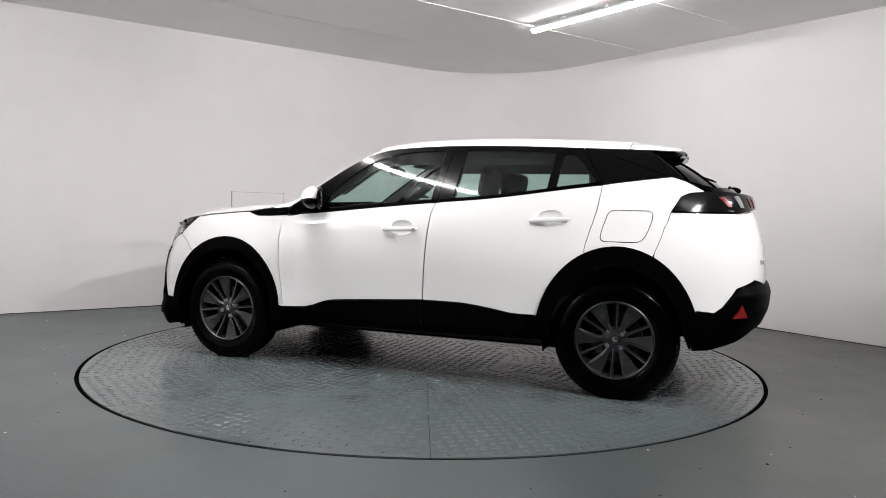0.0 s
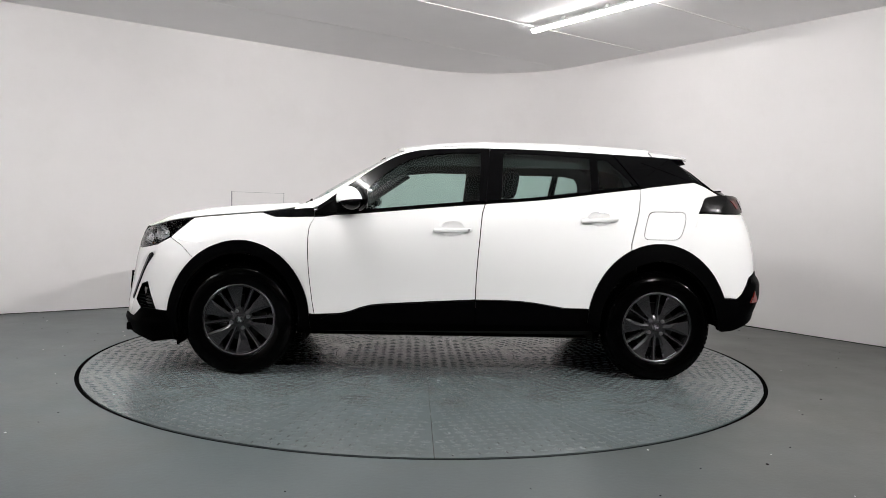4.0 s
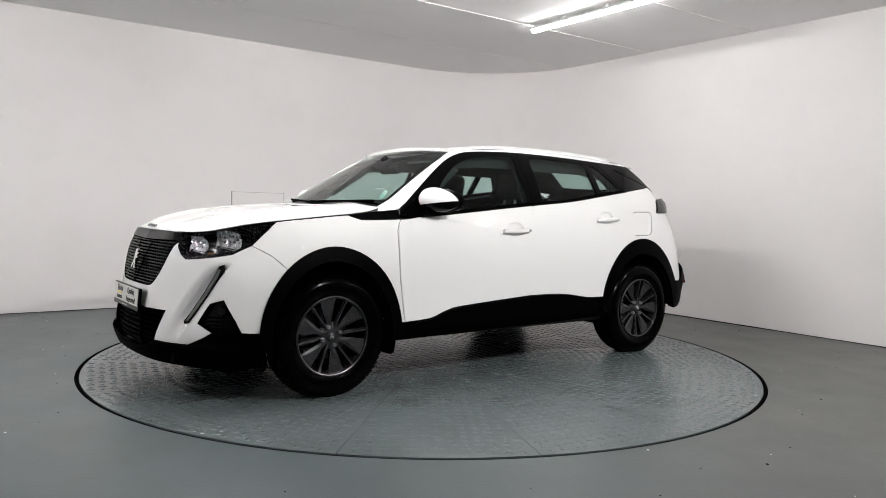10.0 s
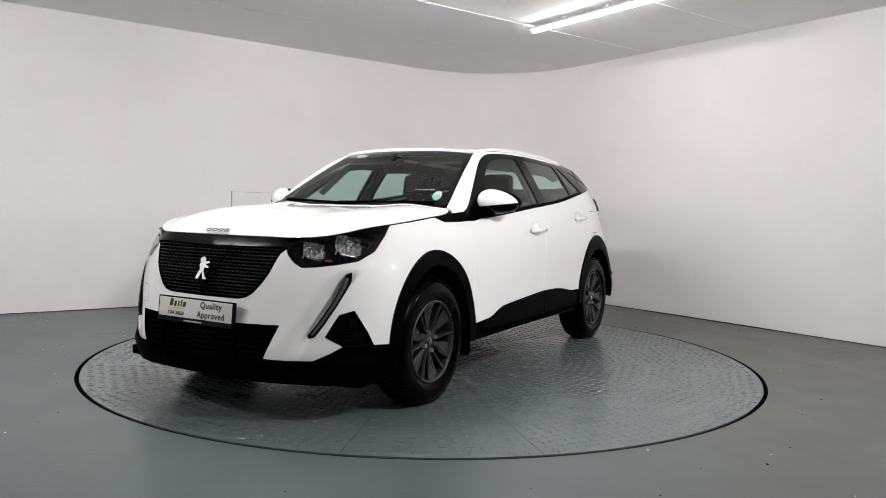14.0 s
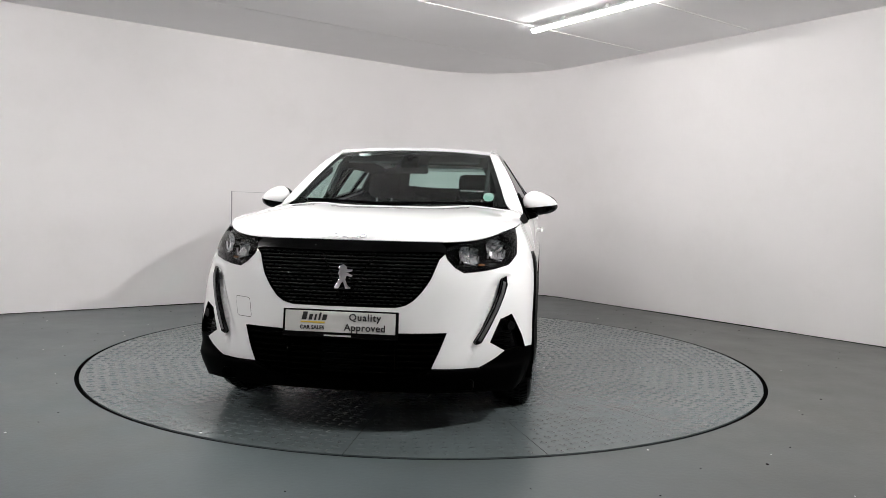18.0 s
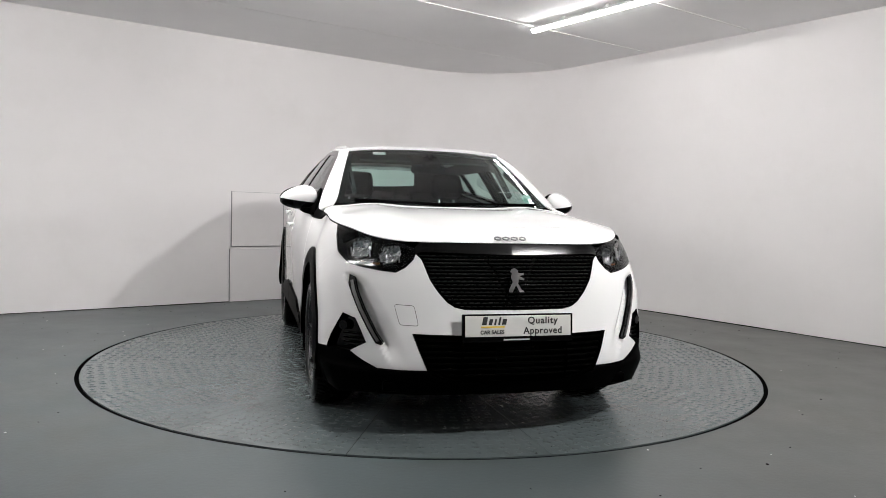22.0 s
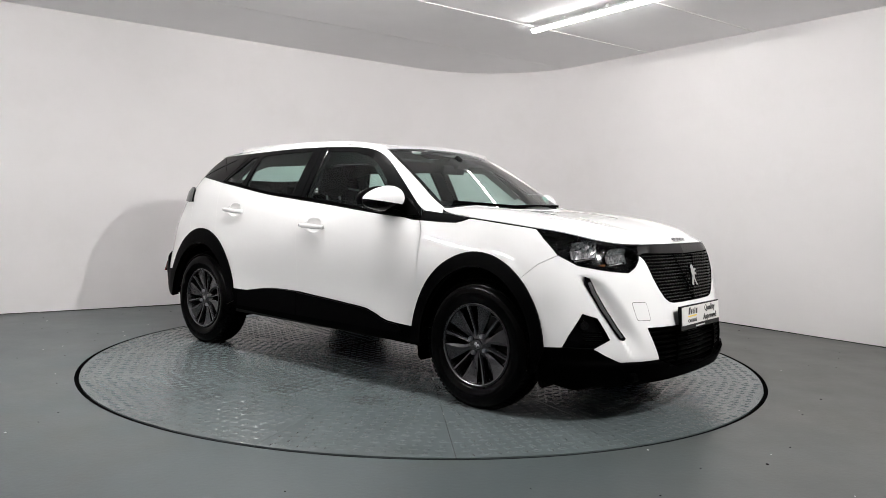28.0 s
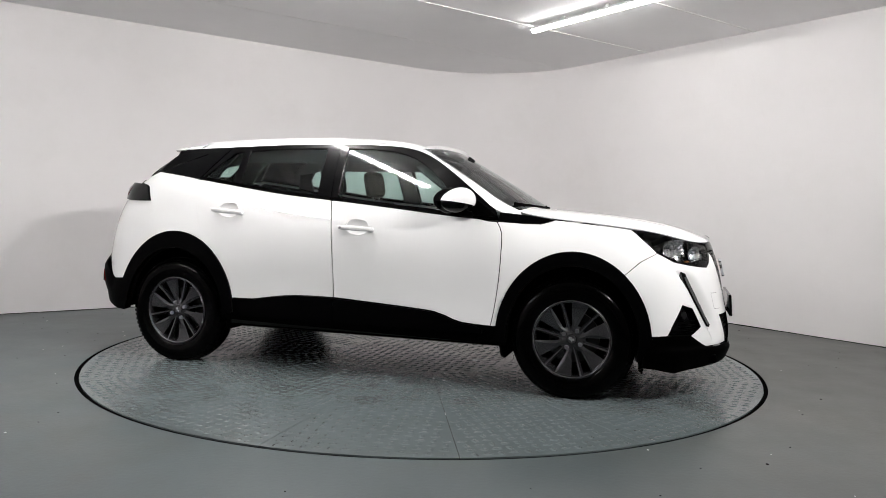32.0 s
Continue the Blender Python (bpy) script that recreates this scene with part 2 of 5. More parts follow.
def build_floor():
    bm = bmesh.new()
    ring = [bm.verts.new((TABLE.x + (TABLE_R + 0.027) * math.cos(2 * math.pi * i / 128), TABLE.y + (TABLE_R + 0.027) * math.sin(2 * math.pi * i / 128), 0)) for i in range(128)]
    low = [bm.verts.new(v.co + Vector((0, 0, -0.12))) for v in ring]
    outer = []
    for i in range(128):
        w = 2 * math.pi * i / 128
        d = Vector((math.cos(w), math.sin(w), 0))
        da, db = d.dot(AX), d.dot(BX)
        ca, cb = TABLE.dot(AX), TABLE.dot(BX)
        s = min(((A1 + 0.1 if da > 0 else A0 - 0.1) - ca) / da if abs(da) > 1e-6 else 99, ((B1 + 0.1 if db > 0 else B0 - 0.1) - cb) / db if abs(db) > 1e-6 else 99)
        outer.append(bm.verts.new(TABLE + d * s))
    for i in range(128):
        j = (i + 1) % 128
        bm.faces.new((ring[i], outer[i], outer[j], ring[j]))
        bm.faces.new((low[i], ring[i], ring[j], low[j]))
    for a in (A0 - 0.1, A1 + 0.1):
        for b in (B0 - 0.1, B1 + 0.1):
            c = bm.verts.new(room(a, b))
            near = sorted(outer, key=lambda v: (v.co - c.co).length)[:40]
            ca = [v for v in near if abs(v.co.dot(AX) - a) < 0.01]
            cb = [v for v in near if abs(v.co.dot(BX) - b) < 0.01]
            if ca and cb:
                p, q = min(ca, key=lambda v: (v.co - c.co).length), min(cb, key=lambda v: (v.co - c.co).length)
                bm.faces.new((p, c, q))
    bmesh.ops.recalc_face_normals(bm, faces=bm.faces)
    me = as_mesh("floor", bm)
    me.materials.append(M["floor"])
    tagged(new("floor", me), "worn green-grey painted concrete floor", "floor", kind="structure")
    bm = bmesh.new()
    bmesh.ops.create_circle(bm, cap_ends=True, segments=64, radius=TABLE_R + 0.04, matrix=Matrix.Translation(TABLE + Vector((0, 0, -0.119))))
    me = as_mesh("pit", bm)
    me.materials.append(M["dark"])
    tagged(new("floor_pit", me), "dark shallow pit beneath the turntable", "pit", kind="structure")
    # black ring laid in the gap, standing in for the shade there
    me = bpy.data.meshes.new("edge")
    vs, fs = [], []
    for i in range(160):
        w = 2 * math.pi * i / 160
        for r, z in ((TABLE_R + 0.002, -0.02), (TABLE_R + 0.002, -0.006), (TABLE_R + 0.0275, -0.003), (TABLE_R + 0.0275, -0.02)):
            vs.append((TABLE.x + r * math.cos(w), TABLE.y + r * math.sin(w), z))
        j = (i + 1) % 160
        for q in range(4):
            k = (q + 1) % 4
            fs.append((4 * i + q, 4 * i + k, 4 * j + k, 4 * j + q))
    me.from_pydata(vs, [], fs)
    me.materials.append(M["rim"])
    tagged(new("gap_ring", me), "black ring standing in for the shaded gap round the turntable", "trim", kind="structure")


build_floor()


def build_ceiling():
    """Boards 1.2 m wide with thin gaps, in one mesh, and pale cover strips in the joints."""
    bm = bmesh.new()
    seams = [6.45 - 1.235 * i for i in range(-1, 12)]
    edges = [B1 + 0.12] + [s for s in seams if B0 < s < B1] + [B0 - 0.12]
    for hi, lo in zip(edges, edges[1:]):
        c = room((A0 + A1) / 2, (hi + lo) / 2, CEIL + 0.02)
        box(bm, (A1 - A0 + 0.24, hi - lo - 0.008, 0.04), Matrix.Translation(c) @ pose(0, 0, 0, 0, 0, ROOM_TURN))
    box(bm, (A1 - A0 + 0.24, B1 - B0 + 0.24, 0.03), Matrix.Translation(room((A0 + A1) / 2, (B0 + B1) / 2, CEIL + 0.056)) @ pose(0, 0, 0, 0, 0, ROOM_TURN))
    me = as_mesh("ceiling", bm)
    me.materials.append(M["ceiling"])
    tagged(new("ceiling", me), "pale grey ceiling of wide boards with thin joints", "ceiling", kind="structure")
    for s, w in ((3.98, 0.022), (5.215, 0.012)):
        ob = new("trim_strip", as_mesh("strip", box_bm((A1 - A0, w, 0.006), Matrix.Translation(room((A0 + A1) / 2, s, CEIL - 0.004)) @ pose(0, 0, 0, 0, 0, ROOM_TURN))))
        ob.data.materials.append(M["strip"])
        tagged(ob, "thin white strip over a ceiling joint", "trim", kind="structure")


build_ceiling()


def tube_lamp(tube_material, cover):
    """A slim ceiling tube on two clips, 1.5 m long, hanging just under the boards."""
    lamp = thing("tube_lamp", "slim white ceiling tube lamp, lit", "lamp", "ceiling tube lamps")
    L = 1.5
    me = bpy.data.meshes.new("tube")
    vs, fs = [], []
    prof = [(-L / 2, 0.004), (-L / 2 + 0.004, 0.02), (-L / 2 + 0.012, 0.027), (L / 2 - 0.012, 0.027), (L / 2 - 0.004, 0.02), (L / 2, 0.004)]
    for x, r in prof:
        for i in range(20):
            w = 2 * math.pi * i / 20
            vs.append((x, r * math.cos(w), -0.056 + r * math.sin(w)))
    for k in range(len(prof) - 1):
        for i in range(20):
            j = (i + 1) % 20
            fs.append((k * 20 + i, k * 20 + j, k * 20 + 20 + j, k * 20 + 20 + i))
    fs += [tuple(range(20)), tuple(range(len(vs) - 1, len(vs) - 21, -1))]
    me.from_pydata(vs, [], fs)
    me.validate()
    me.shade_smooth()
    part("tube", me, tube_material, lamp, "glowing white tube")
    # grey body over the upper part of the tube
    sv, sf = [], []
    for i in range(13):
        w = radians(90 - cover / 2 + cover * i / 12)
        for x in (-L / 2 - 0.004, L / 2 + 0.004):
            for r in (0.0275, 0.0305):
                sv.append((x, r * math.cos(w), -0.056 + r * math.sin(w)))
    for i in range(12):
        a, b = 4 * i, 4 * i + 4
        sf += [(a, a + 2, b + 2, b), (a + 1, b + 1, b + 3, a + 3), (a, b, b + 1, a + 1), (a + 2, a + 3, b + 3, b + 2)]
    sf += [(0, 1, 3, 2), (48, 50, 51, 49)]
    sm = bpy.data.meshes.new("spine")
    sm.from_pydata(sv, [], sf)
    part("spine", sm, M["lampbody"], lamp, "grey lamp body")
    for s in (0.35, -0.16, -0.6):
        part("clip", box_bm((0.035, 0.03, 0.03), pose(s, 0, -0.015), 0.004), M["lampbody"], lamp)
    return lamp


# the third tube is unseen, added to brighten the left wall
LAMPS = [(4.735, 4.42), (1.66, 4.25), (-1.6, 4.3)]
# the first tube's wide cover keeps its light off the ceiling
first_lamp = tube_lamp(M["dimtube"], 172)
second_lamp = tube_lamp(M["tube"], 24)
for i, (a, b) in enumerate(LAMPS):
    c = room(a, b, CEIL)
    m = pose(c.x, c.y, c.z, 0, 0, ROOM_TURN + 90)
    if i < 2:
        (first_lamp, second_lamp)[i].matrix_basis = m
    else:
        copy_thing(second_lamp, m)


def wall_hatch():
    """A square access cover on the back wall, above a thin boxed-in board."""
    c = room(3.071, B1 - 0.004, 0.893)
    h = thing("wall_hatch", "square white access panel with thin grey edges on the wall", "panel")
    h.matrix_basis = pose(c.x, c.y, c.z, 0, 0, ROOM_TURN)
    part("cover", box_bm((0.585, 0.010, 0.580), pose(0, 0, 0), 0.002), M["wall"], h)
    part("edge_strip", box_bm((0.008, 0.014, 0.592), pose(-0.297, 0, 0)), M["satin"], h, "grey edge strip")
    part("edge_strip", box_bm((0.60, 0.014, 0.007), pose(0, 0, -0.294)), M["satin"], h, "grey edge strip")
    part("edge_strip", box_bm((0.60, 0.012, 0.003), pose(0, 0, 0.2925)), M["satin"], h, "grey edge strip")
    part("edge_strip", box_bm((0.003, 0.012, 0.592), pose(0.295, 0, 0)), M["satin"], h, "grey edge strip")
    c = room(2.755, B1 - 0.004, 0.29)
    d = thing("wall_cover", "tall white boxed-in board below the access panel", "panel")
    d.matrix_basis = pose(c.x, c.y, c.z, 0, 0, ROOM_TURN)
    part("board", box_bm((0.62, 0.012, 0.57), pose(0.315, 0, 0), 0.002), M["wall"], d)
    part("board_gap", box_bm((0.005, 0.012, 0.57), pose(0.0, 0, 0)), M["satin"], d)


wall_hatch()


def flood_lamp(x, y, z, strength_name, label):
    """A small LED floodlight on a short arm under the ceiling, turned towards the table."""
    aim = Vector((TABLE.x, TABLE.y, 0.7)) - Vector((x, y, z))
    f = thing("flood_lamp", label, "lamp", "ceiling floodlights")
    f.matrix_basis = pose(x, y, CEIL)
    head = Matrix.Translation((0, 0, z - CEIL)) @ aim.to_track_quat("X", "Z").to_matrix().to_4x4()
    part("lens", box_bm((0.006, 0.11, 0.09), head @ pose(0.026, 0, 0), 0.001), M[strength_name], f, "glowing square lens")
    part("housing", box_bm((0.045, 0.15, 0.12), head, 0.008), M["lampbody"], f, "white lamp housing")
    # hood sides added to keep the light off the near and right floor
    for dy, dz, w, h in ((0.068, 0, 0.006, 0.12), (-0.068, 0, 0.006, 0.12), (0, 0.057, 0.13, 0.006), (0, -0.057, 0.13, 0.006)):
        part("added_hood", box_bm((0.05, w, h), head @ pose(0.045, dy, dz)), M["black"], f, "added black hood that narrows the light")
    for k in range(5):
        part("cooling_fin", box_bm((0.02, 0.004, 0.10), head @ pose(-0.03, -0.05 + 0.025 * k, 0)), M["lampbody"], f)
    part("arm", box_bm((0.02, 0.02, CEIL - z - 0.01), pose(0, 0, (z - CEIL) / 2 + 0.005), 0.003), M["lampbody"], f)
    part("ceiling_plate", box_bm((0.09, 0.09, 0.012), pose(0, 0, -0.006), 0.003), M["lampbody"], f)


flood_lamp(2.15, 2.02, 2.70, "flood", "small white LED floodlight under the ceiling, lit")
flood_lamp(4.72, 3.52, 2.70, "flood_far", "small white LED floodlight beside the wall, lit")


def base_seal():
    """A thin dark joint where walls meet the floor."""
    pts = wall_line()
    vs, fs = [], []
    rnd = random.Random(4)
    for i, (a, b) in enumerate(pts):
        p, q = pts[max(0, i - 1)], pts[min(len(pts) - 1, i + 1)]
        d = Vector((q[0] - p[0], q[1] - p[1])).normalized()
        n = Vector((d.y, -d.x))
        for off, z in ((0.0, 0.006 + rnd.random() * 0.004), (0.006 + rnd.random() * 0.004, 0.0015)):
            vs.append(tuple(room(a + n.x * off, b + n.y * off, z)))
    for i in range(len(pts) - 1):
        fs.append((2 * i, 2 * i + 2, 2 * i + 3, 2 * i + 1))
    me = bpy.data.meshes.new("seal")
    me.from_pydata(vs, [], fs)
    me.materials.append(M["rim"])
    tagged(new("trim_base", me), "thin dark joint along the foot of the wall", "trim", kind="structure")


base_seal()


def floor_flakes():
    """Chips of paint and dirt on the floor."""
    rnd = random.Random(11)
    for name, material, n, label in (("paint_flakes", M["strip"], 26, "small pale paint chips scattered on the floor"), ("dirt_specks", M["rim"], 120, "small dark dirt specks scattered on the floor")):
        vs, fs = [], []
        for _ in range(n):
            w = rnd.uniform(0, 2 * math.pi)
            r = TABLE_R + 0.04 + abs(rnd.gauss(0, 0.55)) if name == "paint_flakes" else TABLE_R + 0.05 + rnd.random() * 1.6
            c = TABLE + Vector((r * math.cos(w), r * math.sin(w), 0))
            if not (A0 < c.dot(AX) < A1 - 0.05 and c.dot(BX) < B1 - 0.05):
                continue
            k = rnd.randint(4, 6)
            s = rnd.uniform(0.003, 0.007)
            o = len(vs)
            ring = [(c.x + s * rnd.uniform(0.5, 1.4) * math.cos(2 * math.pi * i / k), c.y + s * rnd.uniform(0.5, 1.4) * math.sin(2 * math.pi * i / k)) for i in range(k)]
            vs += [(x, y, 0.0) for x, y in ring] + [(x, y, 0.0018) for x, y in ring]
            fs.append(tuple(o + k + i for i in range(k)))
            fs += [(o + i, o + (i + 1) % k, o + k + (i + 1) % k, o + k + i) for i in range(k)]
        me = bpy.data.meshes.new(name)
        me.from_pydata(vs, [], fs)
        me.materials.append(material)
        tagged(new(name, me), label, "debris", kind="stuff")


floor_flakes()


# ---------------------------------------------------------------- the turntable
def build_turntable():
    """Sixteen wedge plates of five-bar tread on a dark drum."""
    t = thing("turntable", "round green-grey steel turntable of wedge-shaped tread plates", "turntable")
    bm = bmesh.new()
    bmesh.ops.create_cone(bm, cap_ends=True, segments=96, radius1=TABLE_R - 0.03, radius2=TABLE_R - 0.012, depth=0.09, matrix=pose(0, 0, -0.053))
    part("drum", bm, M["dark"], t)
    half = radians(11.25)
    inner = 0.64
    gap = 0.0018

    def lozenge(vs, fs, cx, cy, turned):
        """One raised lens-shaped stud."""
        o = len(vs)
        hl, hw, h = 0.0260, 0.0150, 0.0024
        for x, y, z in ((-hl, 0, 0), (-hl * .45, -hw, 0), (hl * .45, -hw, 0), (hl, 0, 0), (hl * .45, hw, 0), (-hl * .45, hw, 0),
                        (-hl * .55, -hw * .3, h), (hl * .55, -hw * .3, h), (hl * .55, hw * .3, h), (-hl * .55, hw * .3, h)):
            vs.append((cx + (y if turned else x), cy + (-x if turned else y), z + 0.0001))
        fs += [tuple(o + k for k in f) for f in ((6, 7, 8, 9), (0, 1, 6), (1, 2, 7, 6), (2, 3, 7), (3, 4, 8), (3, 8, 7), (4, 5, 9, 8), (5, 0, 9), (0, 6, 9))]

    pitch = 0.061
    n = int(TABLE_R / pitch) + 2
    arc = [half * (i / 8 - 1) for i in range(17)]
    shift = gap / math.sin(half)
    top = [((inner + .002) * math.cos(w) + shift * .2, (inner + .002) * math.sin(w) * .995) for w in arc[::-1]] + [(TABLE_R * math.cos(w), TABLE_R * math.sin(w) - math.copysign(gap, w) * (abs(w) / half)) for w in arc]
    k = len(top)
    vs = [(x, y, 0.0) for x, y in top] + [(x, y, -0.008) for x, y in top]
    fs = [(q, q + 1, k - 2 - q, k - 1 - q) for q in range(16)]
    fs = [f[::-1] for f in fs] + [(i, k + i, k + (i + 1) % k, (i + 1) % k) for i in range(k)]
    for i in range(n):
        for j in range(-n // 4 - 2, n // 4 + 3):
            cx, cy = i * pitch, j * pitch
            r, w = math.hypot(cx, cy), math.atan2(cy, cx)
            if inner + 0.03 < r < TABLE_R - 0.03 and abs(w) < half and r * math.sin(half - abs(w)) > 0.024:
                lozenge(vs, fs, cx, cy, (i + j) % 2)
    me = bpy.data.meshes.new("wedge_plate")
    me.from_pydata(vs, [], fs)
    me.materials.append(M["plate"])
    for s in range(16):
        p = part("wedge_plate", me, None, t)
        p.matrix_basis = pose(0, 0, 0, 0, 0, 22.5 * s + 11.25)
    vs = [(inner * math.cos(2 * math.pi * i / 64), inner * math.sin(2 * math.pi * i / 64), 0.0) for i in range(64)]
    vs += [(x, y, -0.008) for x, y, _ in vs]
    fs = [tuple(range(64))] + [(i, 64 + i, 64 + (i + 1) % 64, (i + 1) % 64) for i in range(64)]
    for i in range(-11, 12):
        for j in range(-11, 12):
            if math.hypot(i, j) * pitch < inner - 0.03:
                lozenge(vs, fs, i * pitch, j * pitch, (i + j) % 2)
    me = bpy.data.meshes.new("centre_plate")
    me.from_pydata(vs, [], fs)
    part("centre_plate", me, M["plate"], t)
    return t


turntable = build_turntable()


# ---------------------------------------------------------------- the car's skin
# Car space: x forward from the middle of the wheelbase, y to the car's left, z up.
# Plan outlines of one half, from the nose round to the tail, at rising heights.
PLAN = [
    (0.20, [(2.13, 0), (2.12, .25), (2.06, .48), (1.98, .62), (1.89, .72), (1.80, .78), (1.70, .82), (1.3, .84), (.85, .84), (.3, .84), (-.3, .84), (-.85, .84), (-1.3, .84), (-1.68, .81), (-1.79, .74), (-1.86, .60), (-1.90, .35), (-1.91, 0)]),
    (0.30, [(2.17, 0), (2.155, .25), (2.10, .48), (2.01, .63), (1.92, .74), (1.82, .81), (1.72, .85), (1.3, .87), (.85, .862), (.3, .862), (-.3, .862), (-.85, .866), (-1.3, .875), (-1.72, .845), (-1.87, .77), (-1.96, .62), (-2.01, .35), (-2.025, 0)]),
    (0.50, [(2.15, 0), (2.135, .25), (2.085, .48), (2.01, .62), (1.92, .735), (1.82, .815), (1.72, .853), (1.3, .872), (.85, .862), (.3, .868), (-.3, .868), (-.85, .87), (-1.3, .878), (-1.72, .85), (-1.90, .78), (-2.02, .62), (-2.08, .35), (-2.10, 0)]),
    (0.70, [(2.105, 0), (2.095, .25), (2.055, .47), (1.98, .61), (1.89, .72), (1.79, .80), (1.69, .838), (1.3, .862), (.85, .864), (.3, .875), (-.3, .876), (-.85, .872), (-1.3, .868), (-1.70, .825), (-1.885, .755), (-2.02, .61), (-2.09, .35), (-2.11, 0)]),
    (0.85, [(2.055, 0), (2.045, .25), (2.01, .45), (1.925, .60), (1.84, .69), (1.735, .765), (1.62, .805), (1.3, .83), (.85, .85), (.3, .872), (-.3, .874), (-.85, .862), (-1.3, .85), (-1.68, .80), (-1.865, .735), (-2.005, .59), (-2.075, .34), (-2.095, 0)]),
    (1.00, [(1.9, 0), (1.89, .24), (1.85, .43), (1.77, .57), (1.68, .66), (1.58, .72), (1.48, .75), (1.2, .765), (.85, .80), (.3, .842), (-.3, .848), (-.85, .836), (-1.3, .815), (-1.66, .762), (-1.835, .695), (-1.97, .56), (-2.04, .32), (-2.06, 0)]),
    (1.12, [(1.6, 0), (1.59, .22), (1.55, .4), (1.48, .52), (1.40, .60), (1.32, .65), (1.24, .68), (1.05, .70), (.80, .735), (.3, .785), (-.3, .80), (-.85, .80), (-1.25, .785), (-1.60, .735), (-1.775, .665), (-1.905, .53), (-1.98, .30), (-2.0, 0)]),
    (1.28, [(1.3, 0), (1.29, .2), (1.26, .36), (1.2, .47), (1.13, .54), (1.07, .58), (1.0, .605), (.85, .62), (.65, .65), (.25, .69), (-.3, .71), (-.82, .72), (-1.2, .715), (-1.5, .675), (-1.62, .62), (-1.73, .49), (-1.80, .27), (-1.82, 0)]),
]


class Spline:
    """Natural cubic spline through knots; weights(s) gives the share of every knot at s."""

    def __init__(self, knots):
        self.t = np.asarray(knots, float)
        n = len(self.t)
        h = np.diff(self.t)
        A, R = np.eye(n), np.zeros((n, n))
        for i in range(1, n - 1):
            A[i, i - 1], A[i, i], A[i, i + 1] = h[i - 1], 2 * (h[i - 1] + h[i]), h[i]
            R[i, i - 1], R[i, i], R[i, i + 1] = 6 / h[i - 1], -6 / h[i - 1] - 6 / h[i], 6 / h[i]
        self.D = np.linalg.solve(A, R)

    def weights(self, s):
        s = np.atleast_1d(np.asarray(s, float))
        t = self.t
        k = np.clip(np.searchsorted(t, s) - 1, 0, len(t) - 2)
        h = t[k + 1] - t[k]
        a, b = (t[k + 1] - s) / h, (s - t[k]) / h
        I = np.eye(len(t))
        return a[:, None] * I[k] + b[:, None] * I[k + 1] + ((a ** 3 - a)[:, None] * self.D[k] + (b ** 3 - b)[:, None] * self.D[k + 1]) * (h ** 2 / 6)[:, None]


def curve3(pts, n, knots=None):
    """n points on a smooth curve through pts."""
    p = np.asarray(pts, float)
    t = np.concatenate([[0], np.cumsum(np.linalg.norm(np.diff(p, axis=0), axis=1))])
    return Spline(t).weights(np.linspace(0, t[-1], n)) @ p


NET = np.array([row for _, row in PLAN], float)
_mid = NET[2]
ARC = np.concatenate([[0], np.cumsum(np.linalg.norm(np.diff(_mid, axis=0), axis=1))])
SU, SZ = Spline(ARC), Spline([z for z, _ in PLAN])


def skin(u, z):
    """Points on the car's side skin at arc u (from the nose) and height z."""
    u, z = np.broadcast_arrays(np.atleast_1d(u), np.atleast_1d(z))
    bu, bz = SU.weights(u.ravel()), SZ.weights(np.clip(z.ravel(), 0.12, 1.3))
    q = np.einsum("mi,ji,mj->m", bu, NET[:, :, 0], bz), np.einsum("mi,ji,mj->m", bu, NET[:, :, 1], bz)
    return np.stack([q[0], q[1], z.ravel()], -1)


def find_u(test, lo, hi, z):
    for _ in range(40):
        m = (lo + hi) / 2
        if test(skin(m, z)[0]):
            lo = m
        else:
            hi = m
    return (lo + hi) / 2


def X(x, z):
    """Side-view place on the skin."""
    return find_u(lambda p: p[0] > x, 0.0, ARC[-1], z), z


def F(y, z):
    """Front-view place on the skin."""
    return find_u(lambda p: p[1] < y, 0.0, ARC[7], z), z


def R(y, z):
    """Rear-view place on the skin."""
    return find_u(lambda p: p[1] > y, ARC[12], ARC[-1], z), z


def skin_y(x, z):
    return skin(*X(x, z))[0][1]


# glass house: the belt line and the surface above it
BELT = Spline([-1.60, -1.43, -1.2, -.91, -.56, -.2, .32, .78, .90])
BELT_Z = np.array([1.262, 1.24, 1.208, 1.168, 1.12, 1.087, 1.036, .995, .99])


def belt_z(x):
    return float((BELT.weights(x) @ BELT_Z)[0])


_bx = np.linspace(-1.75, 1.1, 58)
_by = np.array([skin_y(x, belt_z(float(np.clip(x, -1.6, .9)))) for x in _bx])
TOPY = Spline([-1.7, -1.3, -.9, -.3, .2, .6, 1.0])
TOPY_V = np.array([.505, .545, .575, .588, .572, .553, .54])


def house(x, z):
    """Points on the glass house at x and height z."""
    x, z = np.broadcast_arrays(np.atleast_1d(x).astype(float), np.atleast_1d(z).astype(float))
    x, z = x.ravel(), z.ravel()
    zb = BELT.weights(np.clip(x, -1.6, .9)) @ BELT_Z
    yb = np.interp(x, _bx, _by) - 0.003
    yt = TOPY.weights(x) @ TOPY_V
    k = (z - zb) / (1.44 - zb)
    return np.stack([x, yb + (yt - yb) * k + 0.035 * k * (1 - k), z], -1)


def normals(surf, a, b, e=0.004):
    du, dz = surf(a + e, b) - surf(a - e, b), surf(a, b + e) - surf(a, b - e)
    n = np.cross(du, dz)
    n /= np.maximum(np.linalg.norm(n, axis=1, keepdims=True), 1e-9)
    s = np.sign(n[:, 1] + 1e-6)
    return n, s


